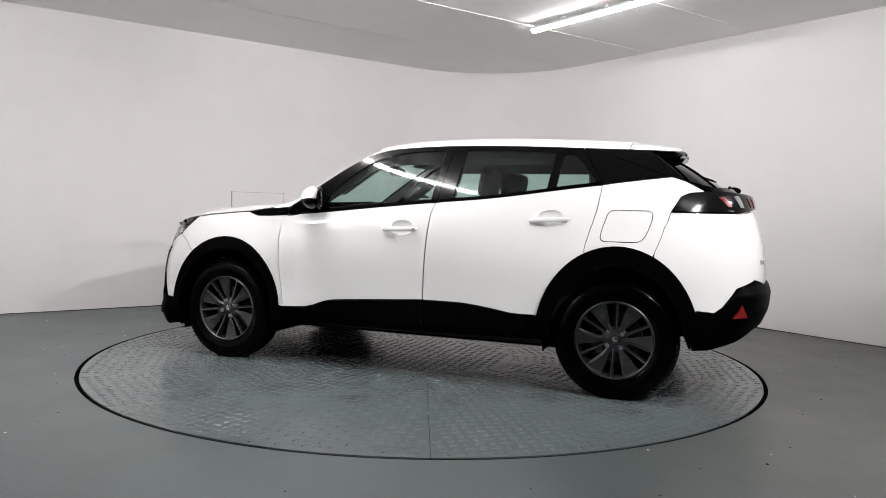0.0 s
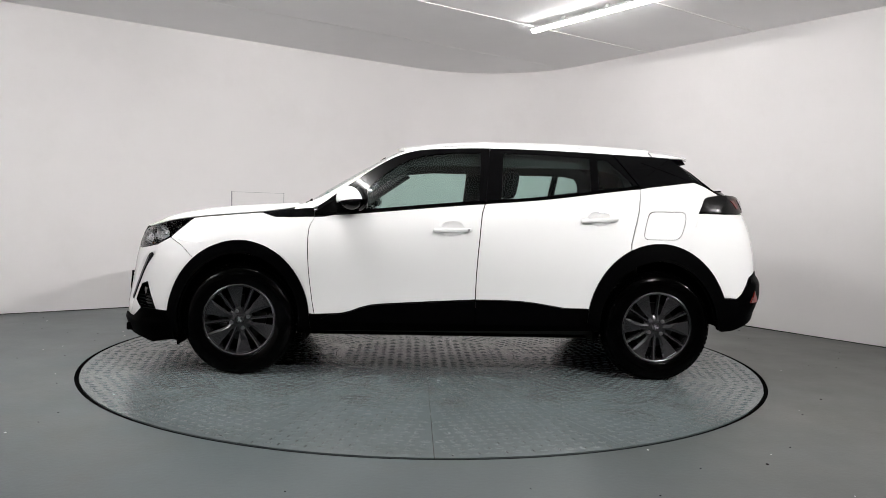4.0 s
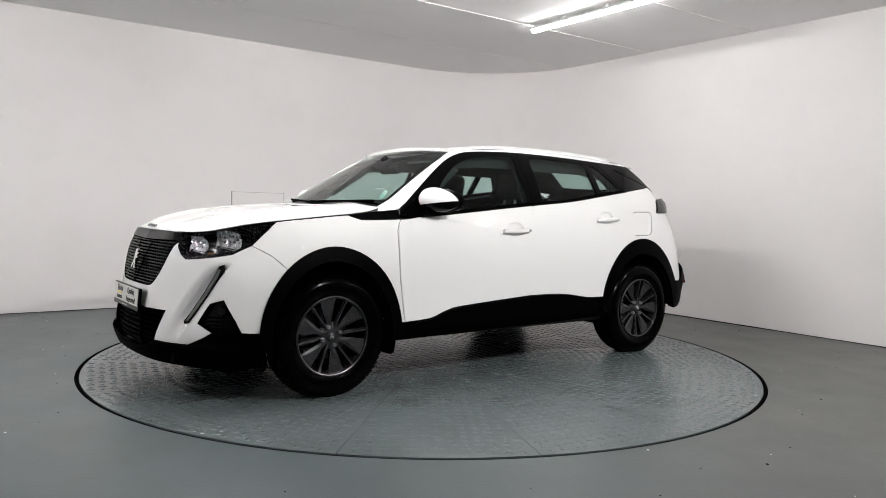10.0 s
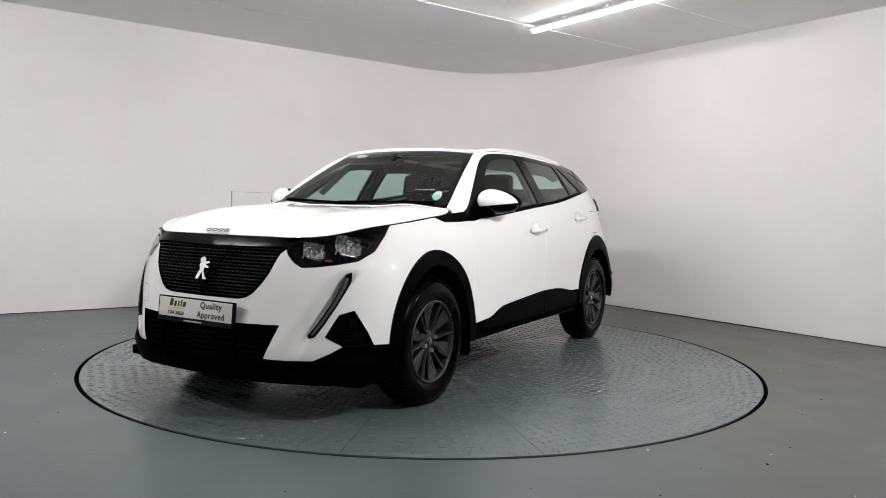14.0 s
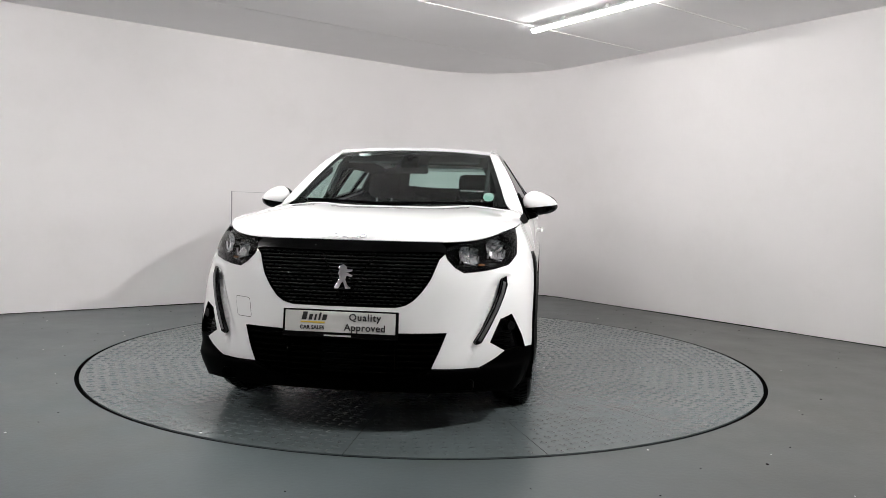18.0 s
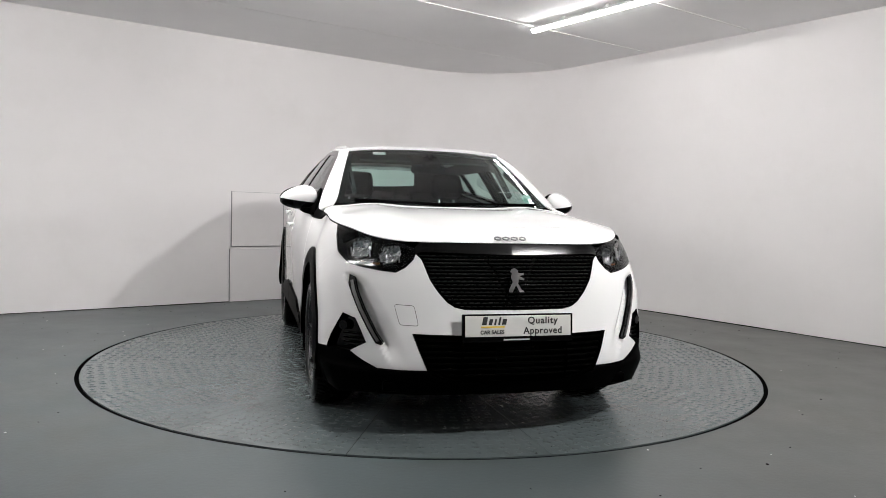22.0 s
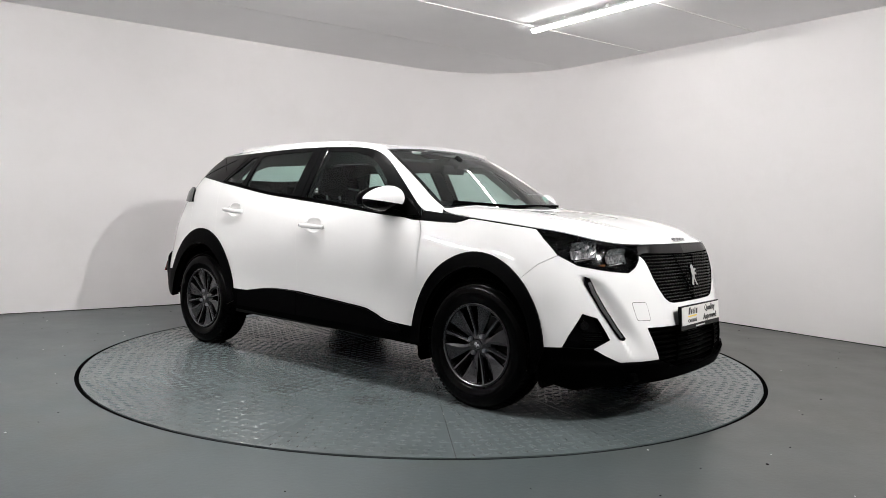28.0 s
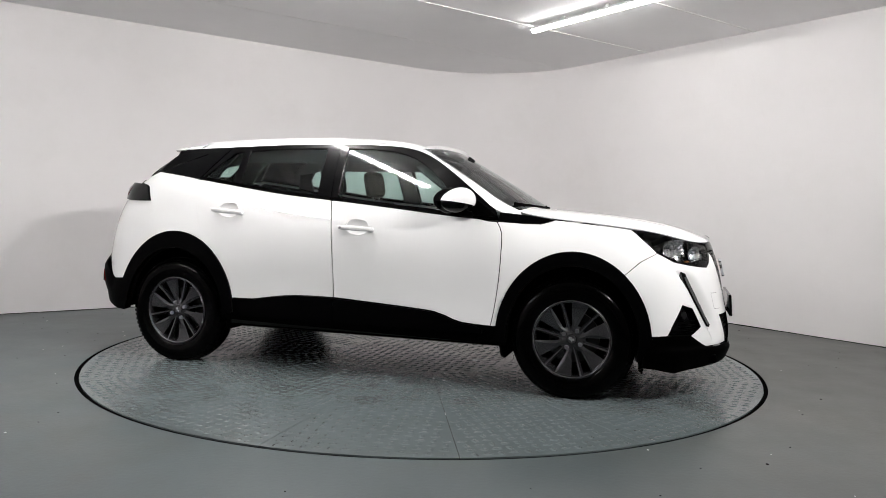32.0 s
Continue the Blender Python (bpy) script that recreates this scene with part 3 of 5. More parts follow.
def inside(poly, pts):
    x, y = pts[:, 0], pts[:, 1]
    r = np.zeros(len(pts), bool)
    p = np.asarray(poly)
    q = np.roll(p, -1, axis=0)
    for (x1, y1), (x2, y2) in zip(p, q):
        c = (y1 > y) != (y2 > y)
        with np.errstate(divide="ignore", invalid="ignore"):
            r ^= c & (x < (x2 - x1) * (y - y1) / (y2 - y1 + 1e-15) + x1)
    return r


def area2(p):
    p = np.asarray(p)
    q = np.roll(p, -1, axis=0)
    return 0.5 * float(np.sum(p[:, 0] * q[:, 1] - q[:, 0] * p[:, 1]))


def dense(poly, step):
    out = []
    for p, q in zip(poly, list(poly[1:]) + [poly[0]]):
        n = max(1, int(math.ceil(math.dist(p, q) / step)))
        out += [(p[0] + (q[0] - p[0]) * i / n, p[1] + (q[1] - p[1]) * i / n) for i in range(n) if i or math.dist(p, q) > 1e-4]
    return out


def inset(poly, d):
    p = np.asarray(poly, float)
    s = 1 if area2(p) > 0 else -1
    a, b = p - np.roll(p, 1, axis=0), np.roll(p, -1, axis=0) - p
    na = np.stack([-a[:, 1], a[:, 0]], -1) / np.maximum(np.linalg.norm(a, axis=1, keepdims=True), 1e-9)
    nb = np.stack([-b[:, 1], b[:, 0]], -1) / np.maximum(np.linalg.norm(b, axis=1, keepdims=True), 1e-9)
    n = na + nb
    n /= np.maximum(np.linalg.norm(n, axis=1, keepdims=True), 1e-9)
    k = np.clip(1 / np.maximum((n * na).sum(1), 0.4), 1, 2.2)
    return [tuple(v) for v in p + n * (s * d * k)[:, None]]


from mathutils.geometry import delaunay_2d_cdt


def patch(poly, surf=skin, step=0.035, gap=0.0038, hole_gap=None, lift=0.0, depth=0.014, holes=(), shape=None):
    """A panel with the given outline in surface coordinates, laid on surf, with rounded, folded-in edges.
    shape(points, ab) may move the points further."""
    loops = [dense(poly, step)] + [dense(h, step) for h in holes]
    if gap:
        loops = [inset(loops[0], gap)] + [inset(h, -(gap if hole_gap is None else hole_gap)) for h in loops[1:]]
    b = np.asarray(loops[0])
    lo, hi = b.min(0), b.max(0)
    gx, gz = np.meshgrid(np.arange(lo[0] + step / 2, hi[0], step), np.arange(lo[1] + step / 2, hi[1], step))
    g = np.stack([gx.ravel(), gz.ravel()], -1)
    ok = inside(loops[0], g)
    for h in loops[1:]:
        ok &= ~inside(h, g)
    g = g[ok]
    allb = np.concatenate([np.asarray(l) for l in loops])
    if len(g):
        g = g[np.array([np.min(np.hypot(*(allb - q).T)) > step * 0.45 for q in g])]
    pts, edges = [], []
    for l in loops:
        o = len(pts)
        pts += [tuple(q) for q in l]
        edges += [(o + i, o + (i + 1) % len(l)) for i in range(len(l))]
    nb = len(pts)
    pts += [tuple(q) for q in g]
    vs, _, fs, ov, _, _ = delaunay_2d_cdt([Vector(q) for q in pts], edges, [], 0, 1e-6)
    ab = np.array([tuple(v) for v in vs])
    cen = np.array([ab[list(f)].mean(0) for f in fs])
    keep = inside(loops[0], cen)
    for h in loops[1:]:
        keep &= ~inside(h, cen)
    fs = [list(f) for f, k in zip(fs, keep) if k]
    back = {}
    for i, o in enumerate(ov):
        for k in o:
            back[k] = i
    P, (N, sg) = surf(ab[:, 0], ab[:, 1]), normals(surf, ab[:, 0], ab[:, 1])
    if surf is skin:
        out = N * np.sign((N * (P - np.array([0, 0, 0]))[:, :]).sum(1) + 1e-9)[:, None]
        cx = np.clip(P[:, 0], -1.2, 1.2)
        out = N * np.sign(N[:, 0] * (P[:, 0] - cx) + N[:, 1] * P[:, 1] + 1e-9)[:, None]
    else:
        out = N * sg[:, None]
    if surf is skin:
        P[np.abs(P[:, 1]) < .005, 1] = 0.0
    P = P + out * lift
    if shape is not None:
        def bent(a, b):
            q = surf(a, b)
            n2, s2 = normals(surf, a, b)
            if surf is skin:
                c2 = np.clip(q[:, 0], -1.2, 1.2)
                n2 = n2 * np.sign(n2[:, 0] * (q[:, 0] - c2) + n2[:, 1] * q[:, 1] + 1e-9)[:, None]
            else:
                n2 = n2 * s2[:, None]
            return shape(q + n2 * lift, np.stack([a, b], -1), n2)

        P = shape(P, ab, out)
        N2, _ = normals(bent, ab[:, 0], ab[:, 1], .005)
        out = N2 * np.sign((N2 * out).sum(1) + 1e-9)[:, None]
    co = [tuple(p) for p in P]
    nn = [tuple(n) for n in out]
    # faces look outwards
    for f in fs:
        a, b_, c = (P[i] for i in f[:3])
        if np.dot(np.cross(b_ - a, c - a), out[f[0]]) < 0:
            f.reverse()
    if depth:
        k = 0
        for l in loops:
            n = len(l)
            ids = [back.get(k + i, k + i) for i in range(n)]
            k += n
            o = len(co)
            for i in ids:
                co.append(tuple(P[i]))
                nn.append(tuple(out[i]))
            for i in ids:
                co.append(tuple(P[i] - out[i] * depth))
                nn.append(tuple(-out[i]))
            for i in range(n):
                j = (i + 1) % n
                f = (o + i, o + j, o + n + j, o + n + i)
                fs.append(list(f))
    me = bpy.data.meshes.new("panel")
    me.from_pydata(co, [], fs)
    me.shade_smooth()
    me.normals_split_custom_set_from_vertices(nn)
    return me


car = thing("car", "white compact five-door crossover car with black lower cladding, on the turntable", "car")


def both(name, me, material, parents, label=""):
    """One panel on each flank; parents is the car or the pair of left and right parts. Returns the pair."""
    if not isinstance(parents, tuple):
        parents = (parents, parents)
    l = part(name, me, material, parents[0], label)
    r = part(name, mirrored(me), material, parents[1], label)
    return l, r


def arch(cx, a, b, w0, w1, n=22, cz=0.335):
    return [X(cx + a * math.cos(radians(w0 + (w1 - w0) * i / n)), cz + b * math.sin(radians(w0 + (w1 - w0) * i / n))) for i in range(n + 1)]


FX, RX, HUB = 1.3025, -1.3025, 0.335
# shared outlines
DOOR_FRONT = [(.852, .982), (.872, .95), (.886, .915), (.891, .85), (.889, .75), (.882, .65), (.87, .55), (.857, .46), (.842, .382)]
B_SEAM = [(-.202, 1.085), (-.19, 1.05), (-.182, 1.02), (-.175, .95), (-.17, .88), (-.16, .76), (-.153, .64), (-.15, .49)]
SILL_F = [(-.15, .487), (.1, .475), (.3, .462), (.44, .452), (.5, .445), (.57, .425), (.62, .405), (.67, .392), (.75, .386), (.842, .382)]
SILL_R = [(-.15, .487), (-.3, .49), (-.42, .487), (-.52, .477), (-.62, .462), (-.70, .449), (-.74, .447), (-.845, .447)]
R_DOOR = [(-1.195, 1.205), (-1.192, 1.17), (-1.182, 1.10), (-1.165, 1.02), (-1.145, .95), (-1.12, .85)]
HOOD_CUT = [(1.60, .957), (1.50, .969), (1.40, .979), (1.28, .991), (1.18, .999)]


def sxz(l):
    return [X(x, z) for x, z in l]


def rounded(poly, r):
    """The outline with its corners rounded off."""
    out = []
    n = len(poly)
    for i in range(n):
        a, p, b = (np.array(poly[k % n]) for k in (i - 1, i, i + 1))
        u, v = a - p, b - p
        d = min(r, .45 * np.linalg.norm(u), .45 * np.linalg.norm(v))
        s, e = p + u / np.linalg.norm(u) * d, p + v / np.linalg.norm(v) * d
        out += [tuple((1 - k) ** 2 * s + 2 * k * (1 - k) * p + k * k * e) for k in (0, .25, .5, .75, 1)]
    return out


def cup_line(cx, cz):
    c = curve3([(cx + .075, cz - .015), (cx + .055, cz + .042), (cx, cz + .054), (cx - .055, cz + .046), (cx - .075, cz - .010), (cx - .03, cz - .034), (cx + .03, cz - .036), (cx + .075, cz - .015)], 28)[:-1]
    return [X(a, b) for a, b in c]


def build_flanks():
    # fender, seen from above the wheel: from the lamp tip along the bonnet line to the door
    back_arch = [q for q in arch(FX, .43, .49, 174, 50)]
    fender = sxz(HOOD_CUT) + sxz([(1.10, .974), (1.0, .975)]) + sxz(DOOR_FRONT) + back_arch + sxz([(1.66, .785), (1.742, .832), (1.70, .872), (1.655, .91)])
    pair = both("front_fender", patch(fender, gap=.0019), M["paint"], car, "white painted fender")
    fdoor = sxz(DOOR_FRONT[::-1]) + sxz([(.80, .985)]) + [X(x, belt_z(x)) for x in np.linspace(.74, -.16, 14)] + sxz(B_SEAM) + sxz(SILL_F[1:-1])
    fd = both("front_door", patch(fdoor, holes=[cup_line(.002, .918)], hole_gap=0.0), M["paint"], car, "white front door")
    rdoor = sxz(B_SEAM[::-1]) + [X(x, belt_z(x)) for x in np.linspace(-.25, -1.15, 14)] + sxz(R_DOOR) + arch(RX, .450, .525, 66, 12, 14) + sxz(SILL_R[::-1][:-1])
    rd = both("rear_door", patch(rdoor, gap=.0030, holes=[cup_line(-.915, 1.0)], hole_gap=0.0), M["paint"], car, "white rear door")
    quarter = sxz(R_DOOR[::-1]) + [X(x, belt_z(x)) for x in np.linspace(-1.25, -1.57, 6)] + sxz([(-1.64, 1.235), (-1.70, 1.205), (-1.745, 1.18), (-1.66, 1.168), (-1.625, 1.15), (-1.575, 1.06), (-1.545, .97), (-1.50, .83)]) + arch(RX, .450, .525, 115, 66, 11)
    flap = sxz([(-1.195, .887), (-1.215, .98), (-1.240, 1.061), (-1.484, 1.064), (-1.468, .98), (-1.43, .887)])
    flap = rounded(flap, .045)
    q = (part("quarter_panel", patch(quarter, holes=[flap], gap=0.002, hole_gap=0.0026), M["paint"], car, "white rear quarter panel with a fuel flap"),
         part("quarter_panel", mirrored(patch(quarter, gap=0.002)), M["paint"], car, "white rear quarter panel"))
    part("fuel_flap", patch(flap, gap=0.0024, depth=0.01), M["paint"], q[0], "rounded white fuel flap")
    # wheel-arch and sill cladding, proud of the paint and rounded off
    af_out = arch(FX, .431, .491, 177, 4, 34)
    af_in = arch(FX, .368, .412, 4, 177, 34)
    tail = sxz([(1.735, .375), (1.70, .30), (1.68, .25)])
    both("arch_cladding", patch([X(.862, .30)] + af_out + tail + [X(1.655, .25)] + af_in + [X(.935, .30)], lift=0.012, gap=0, step=0.022, depth=0.05), M["clad"], car, "black grained wheel-arch cladding")
    ar_out = arch(RX, .451, .526, 165, 9, 34)
    ar_in = arch(RX, .372, .416, 6, 172, 34)
    both("arch_cladding", patch([X(-1.735, .46)] + ar_out + [X(-.852, .36), X(-.93, .33)] + ar_in + [X(-1.70, .32), X(-1.72, .36)], lift=0.012, gap=0, step=0.022, depth=0.05), M["clad"], car, "black grained wheel-arch cladding")
    sill_top_f = sxz(SILL_F[:-2])
    both("door_cladding", patch(sill_top_f + sxz([(.75, .386), (.80, .36), (.80, .335), (-.15, .335)]), lift=0.014, step=0.025, depth=0.03), M["clad"], fd, "black lower door cladding")
    both("door_cladding", patch(sxz(SILL_R[:-1]) + sxz([(-.80, .42), (-.80, .335), (-.15, .335)]), lift=0.014, step=0.025, depth=0.03), M["clad"], rd, "black lower door cladding")
    both("sill", patch(sxz([(.93, .376), (.843, .378), (.70, .388), (.5, .42), (-.5, .45), (-.74, .444), (-.845, .444), (-.93, .40), (-.93, .312), (-.5, .302), (.5, .288), (.93, .282)]), lift=0.004, gap=0, depth=0.1), M["black"], car)
    # black blade from the mirror foot on to the fender
    blade = sxz([(1.175, .998), (1.04, 1.018), (.90, 1.032), (.862, 1.035), (.855, .985), (.99, .978), (1.095, .977)])
    both("fender_blade", patch(blade, lift=0.005, gap=0.001, depth=0.012), M["clad"], pair, "dark grey trim blade")
    # handles
    for doors, cx, cz, tilt, lock in ((fd, .002, .918, 2.0, True), (rd, -.915, 1.0, 4.0, False)):
        y = skin_y(cx, cz)
        bm = bmesh.new()
        box(bm, (.236, .02, .030), Matrix.Identity(4), .009)
        bmesh.ops.subdivide_edges(bm, edges=[e for e in bm.edges if abs(e.verts[0].co.x - e.verts[1].co.x) > .1], cuts=8)
        for v in bm.verts:
            k = v.co.x / .118
            v.co.y += .010 * (1 - k * k)
            v.co.z *= 1.0 - .22 * abs(k)
        bmesh.ops.transform(bm, matrix=pose(cx, y + .018, cz, 0, tilt, 0), verts=bm.verts)
        h = both("door_handle", as_mesh("handle", bm, True), M["paint"], doors, "white pull handle")
        for s in (-1, 1):
            both("handle_foot", as_mesh("foot", box_bm((.03, .035, .022), pose(cx + s * .085, y + .008, cz, 0, tilt, 0), .005)), M["paint"], h)
        def hollow(P, ab, out, c=(cx, cz)):
            d = 1 - ((P[:, 0] - c[0]) / .078) ** 2 - ((P[:, 2] - c[1] - .008) / .050) ** 2
            return P - out * (.017 * np.clip(d, 0, 1) ** .7)[:, None]

        both("handle_cup", patch(cup_line(cx, cz), gap=-.002, lift=-.0008, depth=0, step=.010, shape=hollow), M["paint"], doors)
        if lock:
            bm = bmesh.new()
            bmesh.ops.create_cone(bm, cap_ends=True, segments=16, radius1=.008, radius2=.008, depth=.006, matrix=pose(cx - .098, y + .036, cz + .004, 90))
            both("key_lock", bm_mesh(bm), M["satin"], h)
    return pair, fd, rd, q


def bm_mesh(bm):
    return as_mesh("piece", bm)


fender, front_door, rear_door, quarter = build_flanks()


# ---------------------------------------------------------------- glass house
def D_line(n=40):
    """Upper edge of the side windows, as x and z."""
    return curve3([(.985, 1.026), (.86, 1.04), (.76, 1.105), (.63, 1.205), (.49, 1.305), (.35, 1.385), (.23, 1.422), (.10, 1.437), (-.2, 1.449), (-.6, 1.447), (-.97, 1.436), (-1.317, 1.424)], n)


def screen(a, b):
    """The windscreen: a across (-1 to 1), b from its foot to its head."""
    a, b = np.broadcast_arrays(np.atleast_1d(a).astype(float), np.atleast_1d(b).astype(float))
    a, b = a.ravel(), b.ravel()
    lo = np.stack([1.03 - .15 * a * a, .675 * a, 1.048 + .022 * a * a], -1)
    hi = np.stack([.365 - .06 * a * a, .526 * a, 1.446 - .024 * a * a], -1)
    n = np.stack([.53 + 0 * a, .12 * a, .84 + 0 * a], -1)
    return lo + (hi - lo) * b[:, None] + n * (.009 * 4 * b * (1 - b))[:, None]


ROOF_EDGE = [(.15, .528, 1.447), (-.2, .535, 1.471), (-.7, .528, 1.474), (-1.1, .508, 1.463), (-1.315, .49, 1.452)]


def R_line(n=40):
    e = screen(np.ones(9), np.linspace(0, 1, 9))
    return curve3([(.95, .705, 1.055)] + [tuple(p) for p in e[1:]] + ROOF_EDGE, n)


def build_house():
    d = D_line(48)
    D = house(d[:, 0], d[:, 1])
    Rr = R_line(48)
    rows = []
    for t in np.linspace(0, 1, 9):
        p = D + (Rr - D) * t
        bulge = (0.007 * 4 * t * (1 - t) * np.clip((d[:, 0] + 1.31) / .5, 0, 1))[:, None]
        p = p + np.stack([0 * d[:, 0] + .15, 0 * d[:, 0] + .6, 0 * d[:, 0] + .8], -1) * bulge
        rows.append(p)
    both("roof_pillar", grid_mesh(np.array(rows), thick=.01, flip=True), M["paint"], car, "white windscreen pillar and roof rail")
    # roof between the rails
    edge = curve3([tuple(screen(1, 1)[0])] + ROOF_EDGE, 26)
    crown = Spline([-1.36, -1.1, -.7, -.2, .15, .45])
    cz = np.array([1.4825, 1.500, 1.510, 1.503, 1.482, 1.427])
    cxs = np.linspace(.365, -1.318, 26)
    P = []
    for i in range(26):
        row = []
        for t in np.linspace(-1, 1, 25):
            e = edge[i]
            x = cxs[i] + (e[0] - cxs[i]) * t * t
            z0 = float((crown.weights(cxs[i]) @ cz)[0])
            row.append((x, e[1] * t, z0 + (e[2] - z0) * abs(t) ** 2.6))
        P.append(row)
    roof = part("roof", grid_mesh(P, thick=.02), M["paint"], car, "white roof panel")
    Q = np.array(P)[:, 2:-2]
    Q[:, :, 2] -= .045
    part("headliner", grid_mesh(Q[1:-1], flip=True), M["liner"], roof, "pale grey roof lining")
    # spoiler: carries the roof on to the rear, rounded off at the sides, with a dark underside
    S, U = [], []
    rim_y = float(house(-1.312, 1.4245)[0][1]) + .001
    for x, zc, w, ze in ((-1.322, 1.4815, .558, 1.4245), (-1.38, 1.480, .552, 1.423), (-1.45, 1.475, .542, 1.421), (-1.52, 1.466, .528, 1.419), (-1.575, 1.455, .514, 1.418), (-1.608, 1.442, .498, 1.417), (-1.622, 1.428, .485, 1.414)):
        row = []
        w *= rim_y / .558
        for t in np.linspace(-1, 1, 33):
            q = math.sin(t * math.pi / 2)
            row.append((x + .035 * abs(q) ** 4 * (1 if x < -1.36 else 0), w * q, ze + (zc - ze) * max(0.0, 1 - abs(q) ** 5) ** .93))
        S.append(row)
        U.append([(p[0] + (.004 if x < -1.59 else 0), p[1] * .985, ze - .004) for p in row])
    sp = part("spoiler", grid_mesh(S), M["paint"], car, "white roof spoiler")
    part("spoiler_base", grid_mesh(U, flip=True), M["gloss"], sp, "black spoiler underside")
    part("brake_light", box_bm((.012, .22, .012), pose(-1.614, 0, 1.425), .003), M["redlens"], sp, "high red brake light")
    for k in (-1, 1):
        part("spoiler_fin", prism([(-1.42, 1.418), (-1.56, 1.418), (-1.585, 1.385), (-1.51, 1.372)], .02, pose(0, k * .455 - .01, 0), .003), M["gloss"], sp)
    # windscreen with its dark border
    aa, bb = np.meshgrid(np.linspace(-1, 1, 29), np.linspace(0, 1, 15), indexing="ij")
    G = screen(aa.ravel(), bb.ravel()).reshape(29, 15, 3)
    ws = part("windscreen", grid_mesh(G), M["glass"], car, "green-tinted windscreen")
    for k, (a0, a1, b0, b1) in enumerate(((-1, 1, 0, .085), (-1, 1, .945, 1), (-1, -.945, .085, .945), (.945, 1, .085, .945))):
        aa, bb = np.meshgrid(np.linspace(a0, a1, 31 if k < 2 else 3), np.linspace(b0, b1, 3 if k < 2 else 21), indexing="ij")
        g = screen(aa.ravel(), bb.ravel()).reshape(*aa.shape, 3) - np.array([.53, 0, .84]) * .004
        part("dark_border", grid_mesh(g), M["black"], ws)
    # side windows
    top = [(float(x), float(z)) for x, z in d]
    seam_top, seam_low = -.245, -.205
    f_top = [q for q in top if seam_top < q[0] < .87]
    f_frame = [(.858, 1.0)] + [(float(x), belt_z(x) + .0) for x in np.linspace(.80, seam_low, 14)] + [(seam_top, 1.449)] + f_top[::-1]
    f_glass = [(.565, 1.05)] + [(float(x), belt_z(x) + .022) for x in np.linspace(.52, -.165, 10)] + [(-.185, 1.422), (.0, 1.413), (.10, 1.405), (.19, 1.388), (.27, 1.362), (.34, 1.325), (.42, 1.27), (.485, 1.215), (.545, 1.145), (.575, 1.095)]
    ff = both("window_frame", patch(f_frame, house, gap=.0015, holes=[f_glass], depth=.02, lift=.001), M["gloss"], front_door, "gloss black window surround")
    both("window_glass", patch(f_glass, house, gap=0, depth=0, lift=-.004), M["glass"], front_door, "tinted side window")
    r_top = [q for q in top if -1.03 < q[0] < seam_top]
    r_frame = [(seam_low, belt_z(seam_low))] + [(float(x), belt_z(x)) for x in np.linspace(-.28, -1.195, 14)] + [(-1.05, 1.433)] + r_top[::-1] + [(seam_top, 1.449)]
    r_glass = [(-.305, 1.12)] + [(float(x), belt_z(x) + .02) for x in np.linspace(-.36, -.875, 8)] + [(-.895, 1.405), (-.6, 1.42), (-.33, 1.423)]
    q_glass = [(-.93, belt_z(-.93) + .022), (-1.05, belt_z(-1.05) + .022), (-1.165, belt_z(-1.165) + .02), (-1.01, 1.392), (-.945, 1.397)]
    both("window_frame", patch(r_frame, house, gap=.0015, holes=[r_glass, q_glass], depth=.02, lift=.001), M["gloss"], rear_door, "gloss black window surround")
    both("window_glass", patch(r_glass, house, gap=0, depth=0, lift=-.004), M["dglass"], rear_door, "tinted side window")
    both("window_glass", patch(q_glass, house, gap=0, depth=0, lift=-.004), M["dglass"], rear_door, "small fixed window")
    # black panel behind the rear door
    q_top = [q for q in top if q[0] < -1.055]
    panel = [(-1.2, belt_z(-1.2))] + [(float(x), belt_z(x)) for x in np.linspace(-1.26, -1.57, 6)] + [(-1.60, 1.24), (-1.50, 1.36), (-1.44, 1.4185), (-1.33, 1.424)] + q_top[::-1] + [(-1.055, 1.433)]
    qp = both("quarter_trim", patch(panel, house, gap=.0015, depth=.02, lift=.001), M["gloss"], quarter, "gloss black rear side panel")
    for low_x, low_z, hi_x, hi_z in ((-1.235, 1.385, -1.56, 1.262), (-1.26, 1.30, -1.42, 1.405)):
        n = 8
        line = [(low_x + (hi_x - low_x) * i / n, low_z + (hi_z - low_z) * i / n) for i in range(n + 1)]
        both("panel_crease", patch(line + [(x, z - .005) for x, z in line[::-1]], house, gap=0, lift=.004, depth=.004, step=.05), M["gloss"], qp)
    # chrome-less waist trim
    both("waist_strip", patch([(.80, belt_z(.80))] + [(float(x), belt_z(x)) for x in np.linspace(.7, -.2, 12)] + [(float(x), belt_z(x) + .016) for x in np.linspace(-.2, .7, 12)] + [(.80, belt_z(.80) + .016)], house, gap=0, lift=.007, depth=.012), M["black"], front_door)
    both("waist_strip", patch([(float(x), belt_z(x)) for x in np.linspace(-.21, -1.19, 14)] + [(float(x), belt_z(x) + .015) for x in np.linspace(-1.18, -.21, 14)], house, gap=0, lift=.007, depth=.012), M["black"], rear_door)
    # rear window
    P = []
    for t in np.linspace(0, 1, 9):
        row = []
        for s in np.linspace(-1, 1, 19):
            lo = Vector((-1.90 + .24 * abs(s) ** 2.4, s * .64, 1.17 + .055 * s * s))
            hi = Vector((-1.46 + .06 * s * s, s * .50, 1.44 - .02 * s * s))
            p = lo.lerp(hi, t) + Vector((-.012, 0, .015)) * (4 * t * (1 - t))
            row.append(tuple(p))
        P.append(row)
